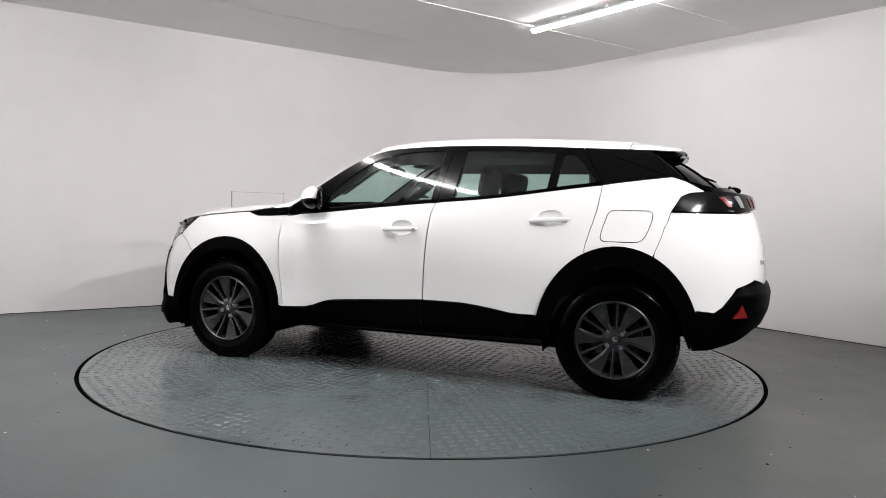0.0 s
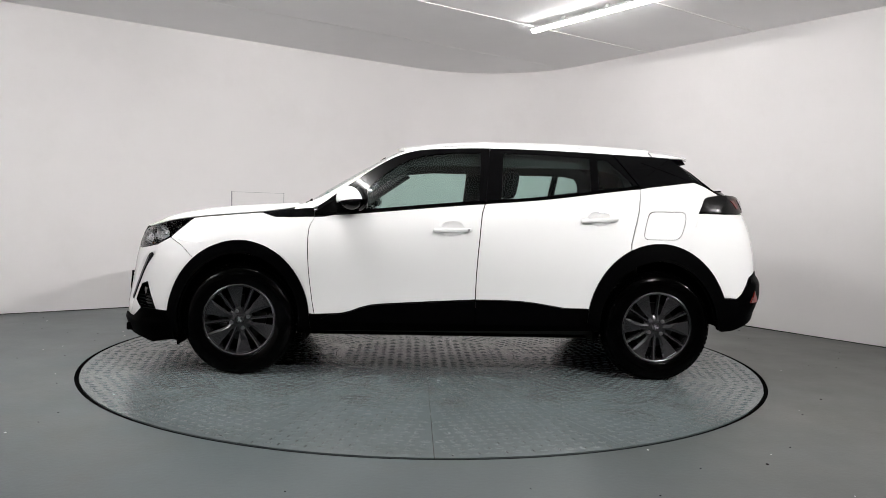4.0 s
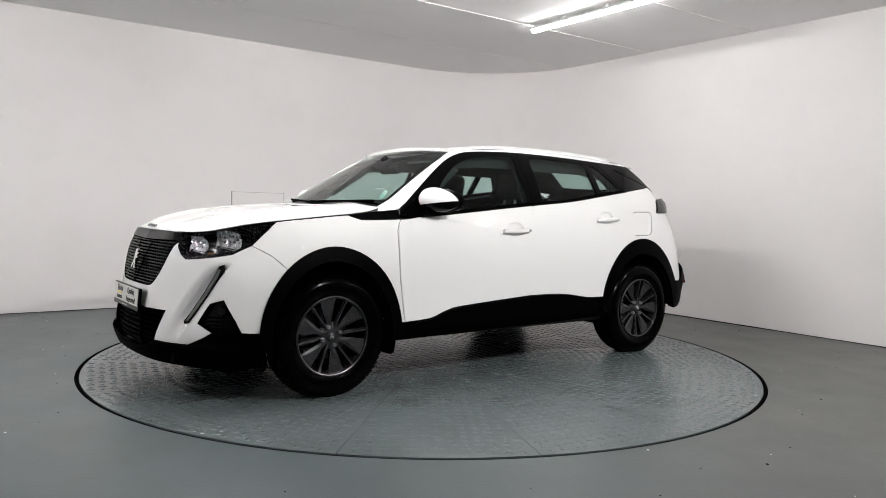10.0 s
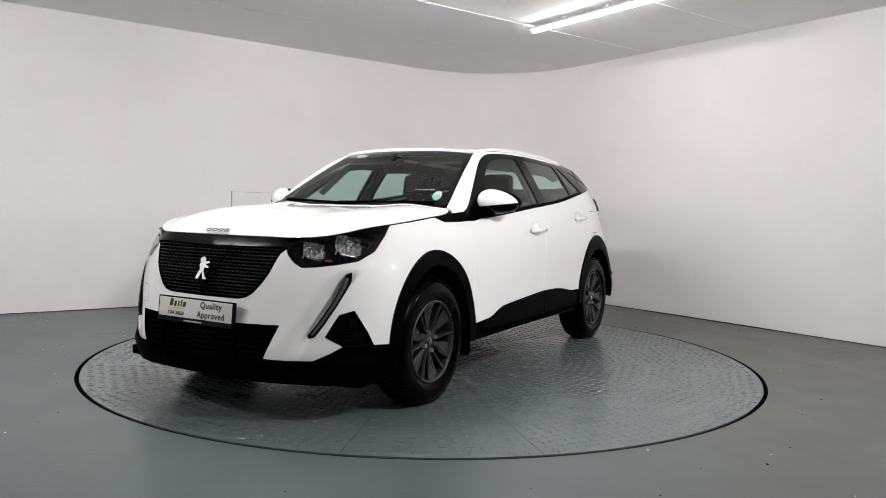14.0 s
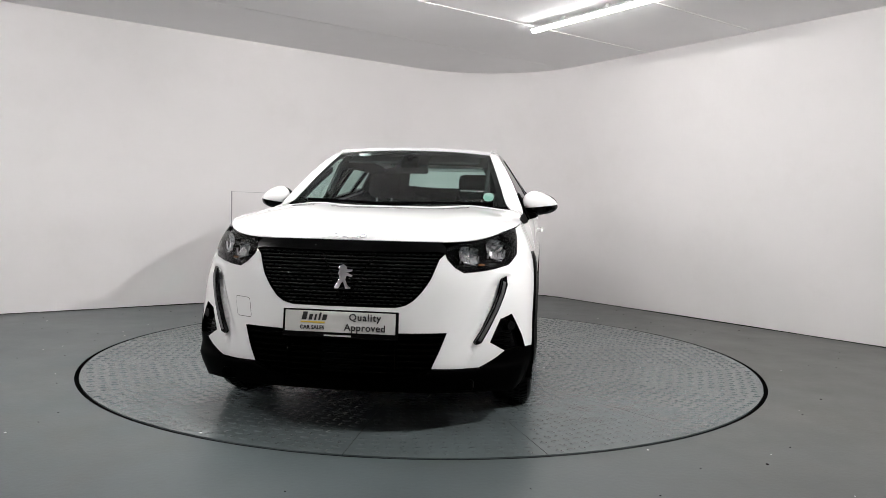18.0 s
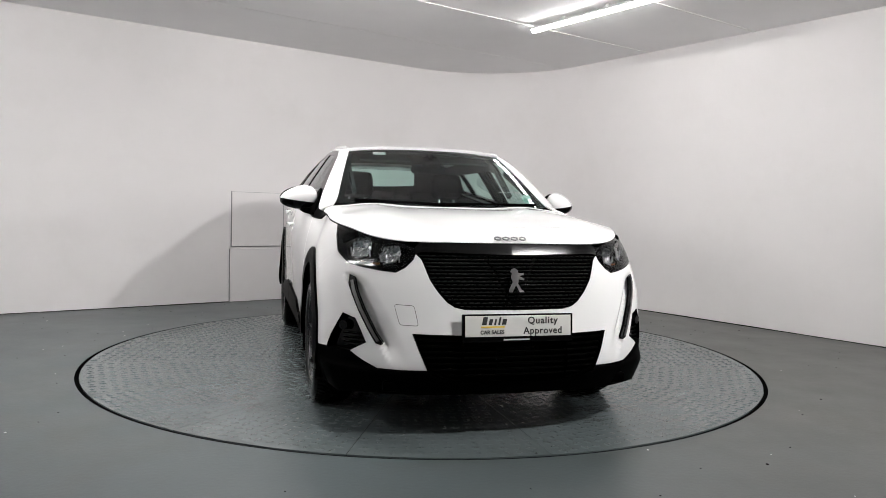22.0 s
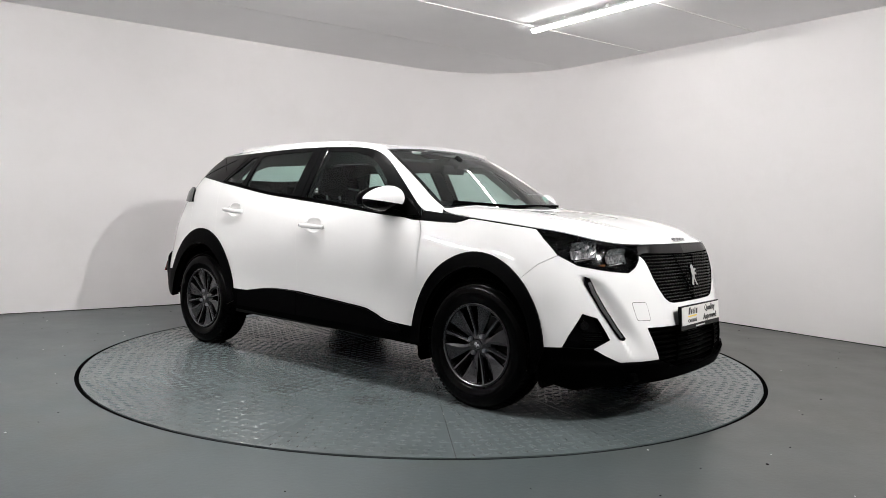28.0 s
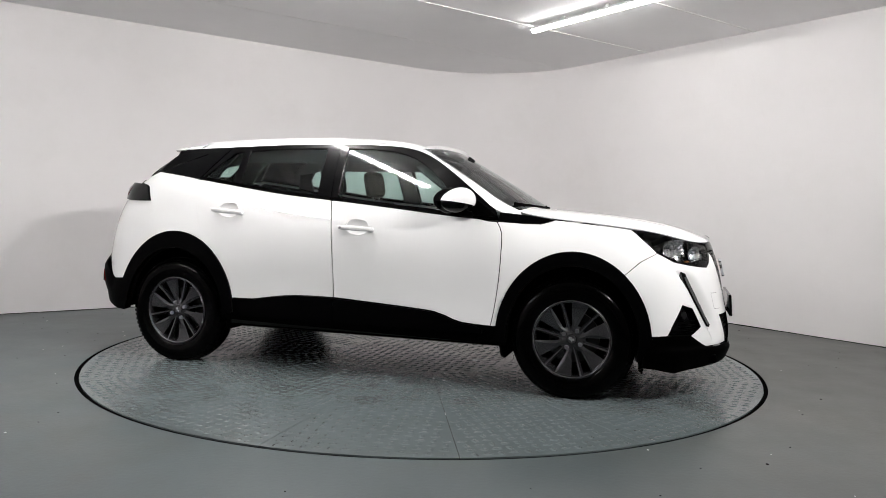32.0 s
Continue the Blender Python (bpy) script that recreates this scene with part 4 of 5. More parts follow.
    rw = part("rear_window", grid_mesh(P, flip=True), M["dglass"], car, "dark tinted rear window")
    PP = np.array(P)
    for name, sl in (("dark_border", (slice(0, 9), slice(0, 4))), ("dark_border", (slice(0, 9), slice(15, 19))), ("dark_border", (slice(0, 3), slice(3, 16)))):
        part(name, grid_mesh(PP[sl] + np.array([-.002, 0, .002]), flip=True, thick=.008), M["gloss"], rw)
    # dark corner strips between the side panels and the rear window
    side = house(np.linspace(-1.60, -1.44, 9), np.interp(np.linspace(-1.60, -1.44, 9), [-1.60, -1.50, -1.44], [1.24, 1.36, 1.418]))
    strip = np.array([[side[i] * (1 - k) + PP[i, 18] * k + np.array([-.006, .004, .004]) * 4 * k * (1 - k) for k in (0, .25, .5, .75, 1)] for i in range(9)])
    both("corner_strip", grid_mesh(strip), M["gloss"], rw)
    arm = part("wiper", prism([(-.02, -.012), (.36, -.006), (.36, .006), (-.02, .014)], .012, pose(-1.87, .0, 1.215, 0, 0, 90), .002), M["black"], rw, "rear wiper arm")
    bm = bmesh.new()
    bmesh.ops.create_uvsphere(bm, u_segments=14, v_segments=8, radius=1, matrix=pose(-1.905, 0, 1.205) @ Matrix.Diagonal((.045, .035, .025, 1)))
    part("wiper_cap", as_mesh("cap", bm, True), M["black"], rw)


build_house()


# ---------------------------------------------------------------- bonnet, nose and tail
def build_bonnet():
    ex = [(2.030, .882), (1.955, .888), (1.865, .908), (1.75, .937), (1.60, .960), (1.40, .983), (1.2, 1.002), (1.05, 1.022), (.945, 1.045)]
    e = np.array([(x, skin_y(x, z), z) for x, z in ex])
    e[0, 1] = .43
    e[-1, 1] = .715
    edge = curve3(e, 40)
    mid = curve3([(2.052, 0, .885), (2.042, 0, .897), (2.003, 0, .915), (1.92, 0, .941), (1.79, 0, .974), (1.6, 0, 1.01), (1.38, 0, 1.035), (1.16, 0, 1.05), (1.035, 0, 1.055)], 40)
    P = []
    for i in range(40):
        row = []
        k = i / 39
        for t in np.linspace(-1, 1, 41):
            s = abs(t)
            x = mid[i][0] + (edge[i][0] - mid[i][0]) * s ** (3.2 - .6 * min(1, k * 4))
            y = edge[i][1] * t
            z = mid[i][2] + (edge[i][2] - mid[i][2]) * s ** 3.4 + (.016 * min(1, k * 5)) * math.exp(-((s - .66) / .2) ** 2) * (1 if k < 1 else 1)
            row.append((x, y, z))
        P.append(row)
    P = np.array(P)
    nose = np.array([(skin(*F(abs(y), .889))[0][0] + .003, y, .8905) for y in P[0, :, 1]])
    for i in range(12):
        P[i] += (nose - P[0]) * (1 - i / 12) ** 2 if i else 0
    P[0] = nose
    h = part("bonnet", grid_mesh(P, thick=.004), M["paint"], car, "white bonnet with raised flanks")
    return h


bonnet = build_bonnet()


def build_nose():
    hl_low = [F(.452, .838), F(.463, .812), F(.50, .775), F(.54, .752), F(.60, .757), F(.67, .768), F(.735, .785)]
    hl_back = sxz([(1.742, .832), (1.70, .872), (1.655, .91), (1.60, .957)])
    hl_top = sxz([(1.66, .949), (1.75, .935), (1.865, .906), (1.955, .886)]) + [F(.475, .872), F(.45, .862)]
    lamp_out = hl_low + hl_back + hl_top
    fog = [F(.71, .535), F(.668, .432), F(.735, .388), X(1.815, .39), X(1.84, .45), X(1.885, .555)]
    grille = [F(0, .592), F(.12, .592), F(.24, .593), F(.285, .603), F(.32, .625), F(.36, .67), F(.395, .725), F(.415, .78), F(.428, .815), F(.452, .838), F(.45, .868), F(.43, .884), F(.3, .889), F(.15, .888), F(0, .887)]
    low = [F(0, .478), F(.25, .478), F(.475, .482), F(.445, .40), F(.412, .322), F(.33, .285), F(.25, .272), F(0, .268)]
    # white bumper skin: nose, cheeks and fangs
    white = [F(0, .478), F(.25, .478), F(.475, .482), F(.445, .40), F(.412, .322), F(.52, .318), F(.62, .318), F(.69, .355), F(.735, .388)] + fog[:2][::-1] + [fog[0], fog[5], fog[4], fog[3]] + [X(1.735, .385)] + arch(FX, .43, .49, 6, 50, 14) + sxz([(1.66, .785), (1.742, .832)]) + hl_low[::-1] + grille[:10][::-1][1:]

    def scoop(P, ab, out):
        """The hollow between the sharp cheek ridge and the daytime light, ending in a ledge."""
        y, z = P[:, 1], P[:, 2]
        ridge, lamp_line = .53 + (z - .49) * .53, .604 + (z - .438) * .46
        k = np.clip((y - ridge) / np.maximum(lamp_line - ridge, .02), 0, 1)
        k = k * k * (3 - 2 * k) * np.clip((lamp_line + .016 - y) / .014, 0, 1)
        w = np.clip((z - .33) / .15, 0, 1) * np.clip((.742 - z) / .05, 0, 1)
        return P - out * (.036 * k * w * np.clip((P[:, 0] - 1.80) / .05, 0, 1))[:, None]

    bumper = both("front_bumper", patch(white, step=.0125, gap=.0017, shape=scoop), M["paint"], car, "white front bumper skin")
    # plate foot and tow cover
    part("cover_gap", mirrored(patch(rounded([F(.466, .607), F(.550, .610), F(.528, .520), F(.448, .518)], .014), gap=-.0012, lift=.0006, depth=0)), M["greylens"], bumper[1])
    part("tow_cover", mirrored(patch(rounded([F(.466, .607), F(.550, .610), F(.528, .520), F(.448, .518)], .014), gap=.0012, lift=.0015, depth=.003)), M["paint"], bumper[1])
    # daytime light strips
    drl = [F(.728, .735), F(.71, .725), F(.70, .66), F(.672, .58), F(.63, .49), F(.598, .438), F(.606, .424), F(.628, .43), F(.662, .492), F(.695, .565), F(.722, .64), F(.735, .69)]
    both("daytime_light", patch(drl, gap=.001, lift=.004, depth=.02, step=.02), M["gloss"], bumper, "dark daytime light blade")
    both("light_strip", patch([F(.712, .71), F(.705, .66), F(.678, .58), F(.636, .49), F(.61, .442), F(.622, .438), F(.652, .49), F(.694, .58), F(.72, .66), F(.724, .705)], gap=.001, lift=.008, depth=.006, step=.02), M["greylens"], bumper, "pale grey light strip")
    # fog lamp recess
    both("fog_recess", patch(fog, gap=-.001, lift=-.03, depth=.0, step=.025), M["gloss"], bumper, "gloss black recess")
    both("recess_wall", rim_band(fog, .002, -.032), M["black"], bumper)
    for s in (1, -1):
        p = skin(*F(.752, .50))[0]
        bm = bmesh.new()
        bmesh.ops.create_cone(bm, cap_ends=True, segments=20, radius1=.026, radius2=.022, depth=.03, matrix=pose(p[0] - .018, s * p[1], p[2], 0, 90, 35 * s))
        part("fog_lamp", bm, M["smoked"], bumper[0 if s > 0 else 1], "small round fog lamp")
        for q in range(4):
            z = .405 + .02 * q
            a, b = skin(*F(.69, z))[0], skin(*F(.755, z))[0]
            v = Vector(b - a)
            mm = Matrix.Translation(((a[0] + b[0]) / 2 - .012, s * (a[1] + b[1]) / 2, z)) @ pose(0, 0, 0, 0, 0, math.degrees(math.atan2(s * v.y, v.x)))
            part("fog_slat", box_bm((v.length, .008, .006), mm), M["black"], bumper[0 if s > 0 else 1])
    # black lower bumper and lip
    lowblack = [F(0, .268), F(.25, .272), F(.33, .285), F(.412, .322), F(.52, .318), F(.62, .318), F(.69, .355), F(.735, .388), X(1.815, .39), X(1.735, .385), X(1.70, .30), X(1.69, .205), X(1.84, .188), F(.70, .205), F(.5, .216), F(.25, .222), F(0, .223)]
    both("bumper_valance", patch(lowblack, gap=.001, lift=.002, depth=.03, step=.024, shape=lambda P, ab, out: P + out * (.022 * np.clip((.335 - P[:, 2]) / .03, 0, 1) * np.clip((P[:, 0] - 1.74) / .1, 0, 1))[:, None]), M["black"], car, "black lower bumper")
    lip = [F(y, .268) for y in np.linspace(0, .74, 12)] + [F(y, .232) for y in np.linspace(.74, 0, 12)]
    both("bumper_lip", patch(lip, gap=0, lift=.018, depth=.03, step=.03), M["clad"], car, "thin black splitter lip")
    # grille: deep backing, top bar, frame and wavy bars
    g = both("grille", patch(grille, gap=0, lift=-.045, depth=0, step=.04), M["black"], car, "black radiator grille")
    both("grille_wall", rim_band(grille[:-1], .001, -.05), M["black"], g)
    bar = [F(0, .838), F(.2, .841), F(.42, .846), F(.452, .838), F(.45, .868), F(.43, .884), F(.3, .889), F(.15, .888), F(0, .887)]
    both("grille_bar", patch(bar, gap=0, lift=.004, depth=.04, step=.025), M["topbar"], g, "smooth black top bar")
    ins = inset(dense(grille, .02), .004)
    edge = [(skin(*q)[0][1], q[1]) for q in ins]
    for k in range(15):
        z = .604 + .0162 * k
        ys = [y for (y, zz), (y2, z2) in zip(edge, edge[1:] + edge[:1]) if (zz - z) * (z2 - z) <= 0 and y > .1]
        if not ys:
            continue
        yw = max(ys)
        pitch = .030
        n = int(2 * yw / (pitch / 6))
        pts = []
        for i in range(n + 1):
            y = -yw + 2 * yw * i / n
            q = (abs(y) / pitch + .5 * (k % 2)) % 1.0
            tooth = .0024 * min(1.0, min(q, .72 - q) / .10) if q < .72 else -.0014
            base = skin(F(abs(y), z)[0], z)[0]
            pts.append((base[0] - .004 + tooth, y, z))
        part("grille_slat", ribbon(pts, .0100, .02), M["slat"], g[0])
    lg = both("lower_grille", patch(low, gap=0, lift=-.05, depth=0, step=.04), M["black"], car, "black lower grille")
    both("grille_wall", rim_band(low[1:-1], .001, -.055), M["black"], lg)
    for k in range(7):
        z = .298 + .026 * k
        yw = .40 + (z - .32) * .40 if z > .322 else .33
        pts = [(skin(F(abs(y), z)[0], z)[0][0] - .012, y, z) for y in np.linspace(-yw, yw, 25)]
        part("grille_slat", ribbon(pts, .009, .03), M["black"], lg[0])
    part("radar_cover", box_bm((.012, .19, .15), pose(2.135, .0, .36), .006), M["gloss"], lg[0])
    # head lamps
    hl = both("headlamp", patch(lamp_out, gap=.001, lift=.001, depth=0, step=.03), M["clear"], car, "headlamp under a clear cover")
    both("lamp_housing", patch(lamp_out, gap=.002, lift=-.055, depth=0, step=.03), M["smoked"], hl, "dark lamp housing")
    both("housing_wall", rim_band(lamp_out, .002, -.06), M["smoked"], hl)
    both("lamp_edge", frame_band(lamp_out, .012, -.001), M["gloss"], hl)
    for s in (1, -1):
        h = hl[0 if s > 0 else 1]
        for k, (y, z, w, hh) in enumerate(((.565, .832, .100, .074), (.682, .858, .126, .088))):
            p = skin(*F(y, z))[0]
            ang = s * (38, 55)[k]
            base = Matrix.Translation((p[0] - .016, s * (p[1] - .010), z)) @ pose(0, 0, 0, 0, 0, ang)
            rnd = random.Random(7 + k)
            vs, fs = [], []
            n, r = 13, 7
            for i in range(n):
                for j in range(r):
                    a, b = i / (n - 1) * 2 - 1, j / (r - 1) * 2 - 1
                    depth = -.026 * (1 - .62 * (a * a + b * b)) + (rnd.uniform(-.003, .003) + (.003 if i % 2 else -.003)) * (1 if abs(a) < 1 and abs(b) < 1 else 0)
                    cut = 1 - .22 * max(0, abs(b) - .55)
                    vs.append((depth, a * w / 2 * cut, b * hh / 2 * (1 - .22 * max(0, abs(a) - .5)) - .10 * a * s * hh))
            for i in range(n - 1):
                for j in range(r - 1):
                    fs.append((i * r + j, (i + 1) * r + j, (i + 1) * r + j + 1, i * r + j + 1))
            me = bpy.data.meshes.new("reflector")
            me.from_pydata(vs, [], fs)
            refl = part("reflector", me, M["mirror"], h, "chrome faceted reflector")
            refl.matrix_basis = base
            bm = bmesh.new()
            bmesh.ops.create_uvsphere(bm, u_segments=16, v_segments=8, radius=.009, matrix=pose(-.016, 0, 0))
            part("bulb", as_mesh("bulb", bm, True), M["satin"], refl)
            for dy, dz, gw, gh in ((0, -.56, .7, 0), (-.48, -.28, 0, .45), (.48, -.28, 0, .45)):
                part("light_guide", box_bm((.008, max(.005, gw * w), max(.005, gh * hh)), base @ pose(.004, dy * w, dz * hh, -12 * s), .002), M["satin"], h, "thin bright light guide")
        p = skin(*F(.62, .783))[0]
        part("indicator", box_bm((.01, .03, .008), Matrix.Translation((p[0] - .045, s * (p[1] - .01), .785)) @ pose(0, 0, 0, 0, 0, 35 * s)), M["amber"], h, "small amber lens")
        p = skin(*X(1.72, .905))[0]
        part("lamp_fin", box_bm((.10, .02, .03), Matrix.Translation((p[0] + .03, s * (p[1] - .03), .90)) @ pose(0, 0, 0, 0, -22, -38 * s), .006), M["black"], h)
    return bumper, g


def rim_band(loop, lift0, lift1):
    """A wall that follows an outline, from one depth under the skin to another."""
    l = np.array(dense(loop, .02))
    P = skin(l[:, 0], l[:, 1])
    N, _ = normals(skin, l[:, 0], l[:, 1])
    cx = np.clip(P[:, 0], -1.2, 1.2)
    N = N * np.sign(N[:, 0] * (P[:, 0] - cx) + N[:, 1] * P[:, 1] + 1e-9)[:, None]
    n = len(l)
    me = bpy.data.meshes.new("band")
    me.from_pydata([tuple(p) for p in P + N * lift0] + [tuple(p) for p in P + N * lift1], [], [(i, (i + 1) % n, n + (i + 1) % n, n + i) for i in range(n)])
    me.shade_smooth()
    return me


def frame_band(loop, width, lift):
    """A flat border just inside an outline."""
    l0 = dense(loop, .02)
    l1 = inset(l0, width)
    n = len(l0)
    l = np.array(l0 + l1)
    P = skin(l[:, 0], l[:, 1])
    N, _ = normals(skin, l[:, 0], l[:, 1])
    cx = np.clip(P[:, 0], -1.2, 1.2)
    N = N * np.sign(N[:, 0] * (P[:, 0] - cx) + N[:, 1] * P[:, 1] + 1e-9)[:, None]
    me = bpy.data.meshes.new("border")
    me.from_pydata([tuple(p) for p in P + N * lift], [], [(i, (i + 1) % n, n + (i + 1) % n, n + i) for i in range(n)])
    return me


def ribbon(pts, h, d):
    """A bar along a line of points: h high, d deep towards the rear, with a slanted front."""
    vs, fs = [], []
    for x, y, z in pts:
        vs += [(x, y, z - h / 2), (x + .002, y, z), (x - .003, y, z + h / 2), (x - d, y, z + h / 2), (x - d, y, z - h / 2)]
    for i in range(len(pts) - 1):
        for q in range(5):
            k = (q + 1) % 5
            fs.append((5 * i + q, 5 * i + k, 5 * i + 5 + k, 5 * i + 5 + q))
    fs += [(4, 3, 2, 1, 0), tuple(len(vs) - 5 + q for q in range(5))]
    me = bpy.data.meshes.new("bar")
    me.from_pydata(vs, [], fs)
    return me


bumper, grille = build_nose()


def build_tail():
    def proud(P, ab, out):
        """The lamps stand upright where the body leans forward."""
        k = np.clip((P[:, 2] - 1.075) / .09, 0, 1) * np.clip((-1.66 - P[:, 0]) / .12, 0, 1)
        return P - np.array([.045, 0, 0]) * k[:, None]

    lamp = [X(-1.578, 1.062)] + sxz([(-1.60, 1.105), (-1.628, 1.148), (-1.665, 1.166), (-1.75, 1.176)]) + [R(.56, 1.172), R(.42, 1.165), R(.30, 1.158), R(.30, 1.085), R(.45, 1.07), R(.60, 1.062)] + sxz([(-1.75, 1.06)])
    tl = both("tail_lamp", patch(lamp, gap=.0015, lift=.012, depth=.04, step=.025, shape=proud), M["smoked"], car, "smoked black tail lamp with red claws")
    same = dict(gap=0, depth=.006, step=.02, shape=proud)
    for k, (a, b) in enumerate(((.668, .605), (.475, .425), (.40, .355))):
        both("red_claw", patch([R(a - .02, 1.14), R(b + .02, 1.142), R(b + .005, 1.09), R(a - .04, 1.088)], lift=.0145, **same), M["redlens"], tl, "red light claw")
    both("light_strip", patch([R(.572, 1.148), R(.535, 1.148), R(.53, 1.085), R(.56, 1.085)], lift=.0155, **same), M["mirror"], tl, "pale upright light strip")
    both("reversing_light", patch([R(.345, 1.14), R(.325, 1.14), R(.33, 1.09), R(.35, 1.09)], lift=.0155, **same), M["pale"], tl, "pale reversing light")
    band = [R(.298, 1.158), R(.15, 1.152), R(0, 1.15), R(0, 1.085), R(.15, 1.085), R(.298, 1.087)]
    gate_top = [R(.62, 1.19), R(.42, 1.172), R(.2, 1.162), R(0, 1.158)]
    gate = both("tailgate", patch([R(.55, 1.06), R(.30, 1.083), R(0, 1.082), R(0, .66), R(.40, .66), R(.56, .72), R(.585, .9)], lift=0), M["paint"], car, "white tailgate")
    both("tail_band", patch(band, gap=0, lift=.01, depth=.05, step=.03, shape=proud), M["gloss"], gate, "gloss black band between the lamps")
    both("gate_top", patch([R(.298, 1.16), R(.45, 1.168), R(.56, 1.175), R(.62, 1.20), R(.42, 1.21), R(.2, 1.20), R(0, 1.195), R(0, 1.152)], gap=0, lift=0, depth=.01), M["gloss"], gate)
    for k in range(2):
        both("badge_letters", patch([R(.50 - .07 * k, .80), R(.445 - .07 * k, .80), R(.445 - .07 * k, .775), R(.50 - .07 * k, .775)], gap=0, lift=.003, depth=.003, step=.05), M["satin"], gate)
    white = [X(-1.50, .83)] + sxz([(-1.545, .97), (-1.575, 1.058), (-1.75, 1.057)]) + [R(.60, 1.058), R(.55, 1.057), R(.585, .9), R(.56, .72), R(.40, .66), R(.60, .695), X(-1.93, .652), X(-1.90, .605), X(-1.86, .553), X(-1.82, .523), X(-1.73, .53)] + arch(RX, .450, .525, 160, 116, 12)
    both("rear_bumper_skin", patch(white, gap=.0018, step=.03), M["paint"], car, "white upper rear bumper")
    blackb = [X(-1.735, .525), X(-1.82, .519), X(-1.86, .548), X(-1.90, .60), X(-1.93, .647), R(.60, .69), R(.40, .655), R(0, .655), R(0, .44), R(.45, .437), R(.62, .415), X(-1.93, .365), X(-1.79, .32), X(-1.715, .315), X(-1.72, .40)]

    def swell(P, ab, out):
        k = np.clip((P[:, 2] - .42) / .1, 0, 1) * np.clip((.665 - P[:, 2]) / .05, 0, 1) * np.clip((-1.84 - P[:, 0]) / .1, 0, 1)
        return P + out * (.03 * k)[:, None]

    rb = both("rear_bumper", patch(blackb, gap=.001, lift=.004, depth=.04, step=.03, shape=swell), M["clad"], car, "black grained rear bumper")
    both("rear_reflector", patch([X(-1.935, .568), X(-1.922, .53), X(-1.895, .495), X(-1.962, .497), X(-1.95, .53)], gap=0, lift=.037, depth=.01, step=.02), M["redlens"], rb, "small red reflector")
    both("skid_plate", patch([R(.0, .475), R(.40, .475), R(.44, .43), R(0, .43)], gap=0, lift=.01, depth=.02, step=.05), M["satin"], rb)


build_tail()


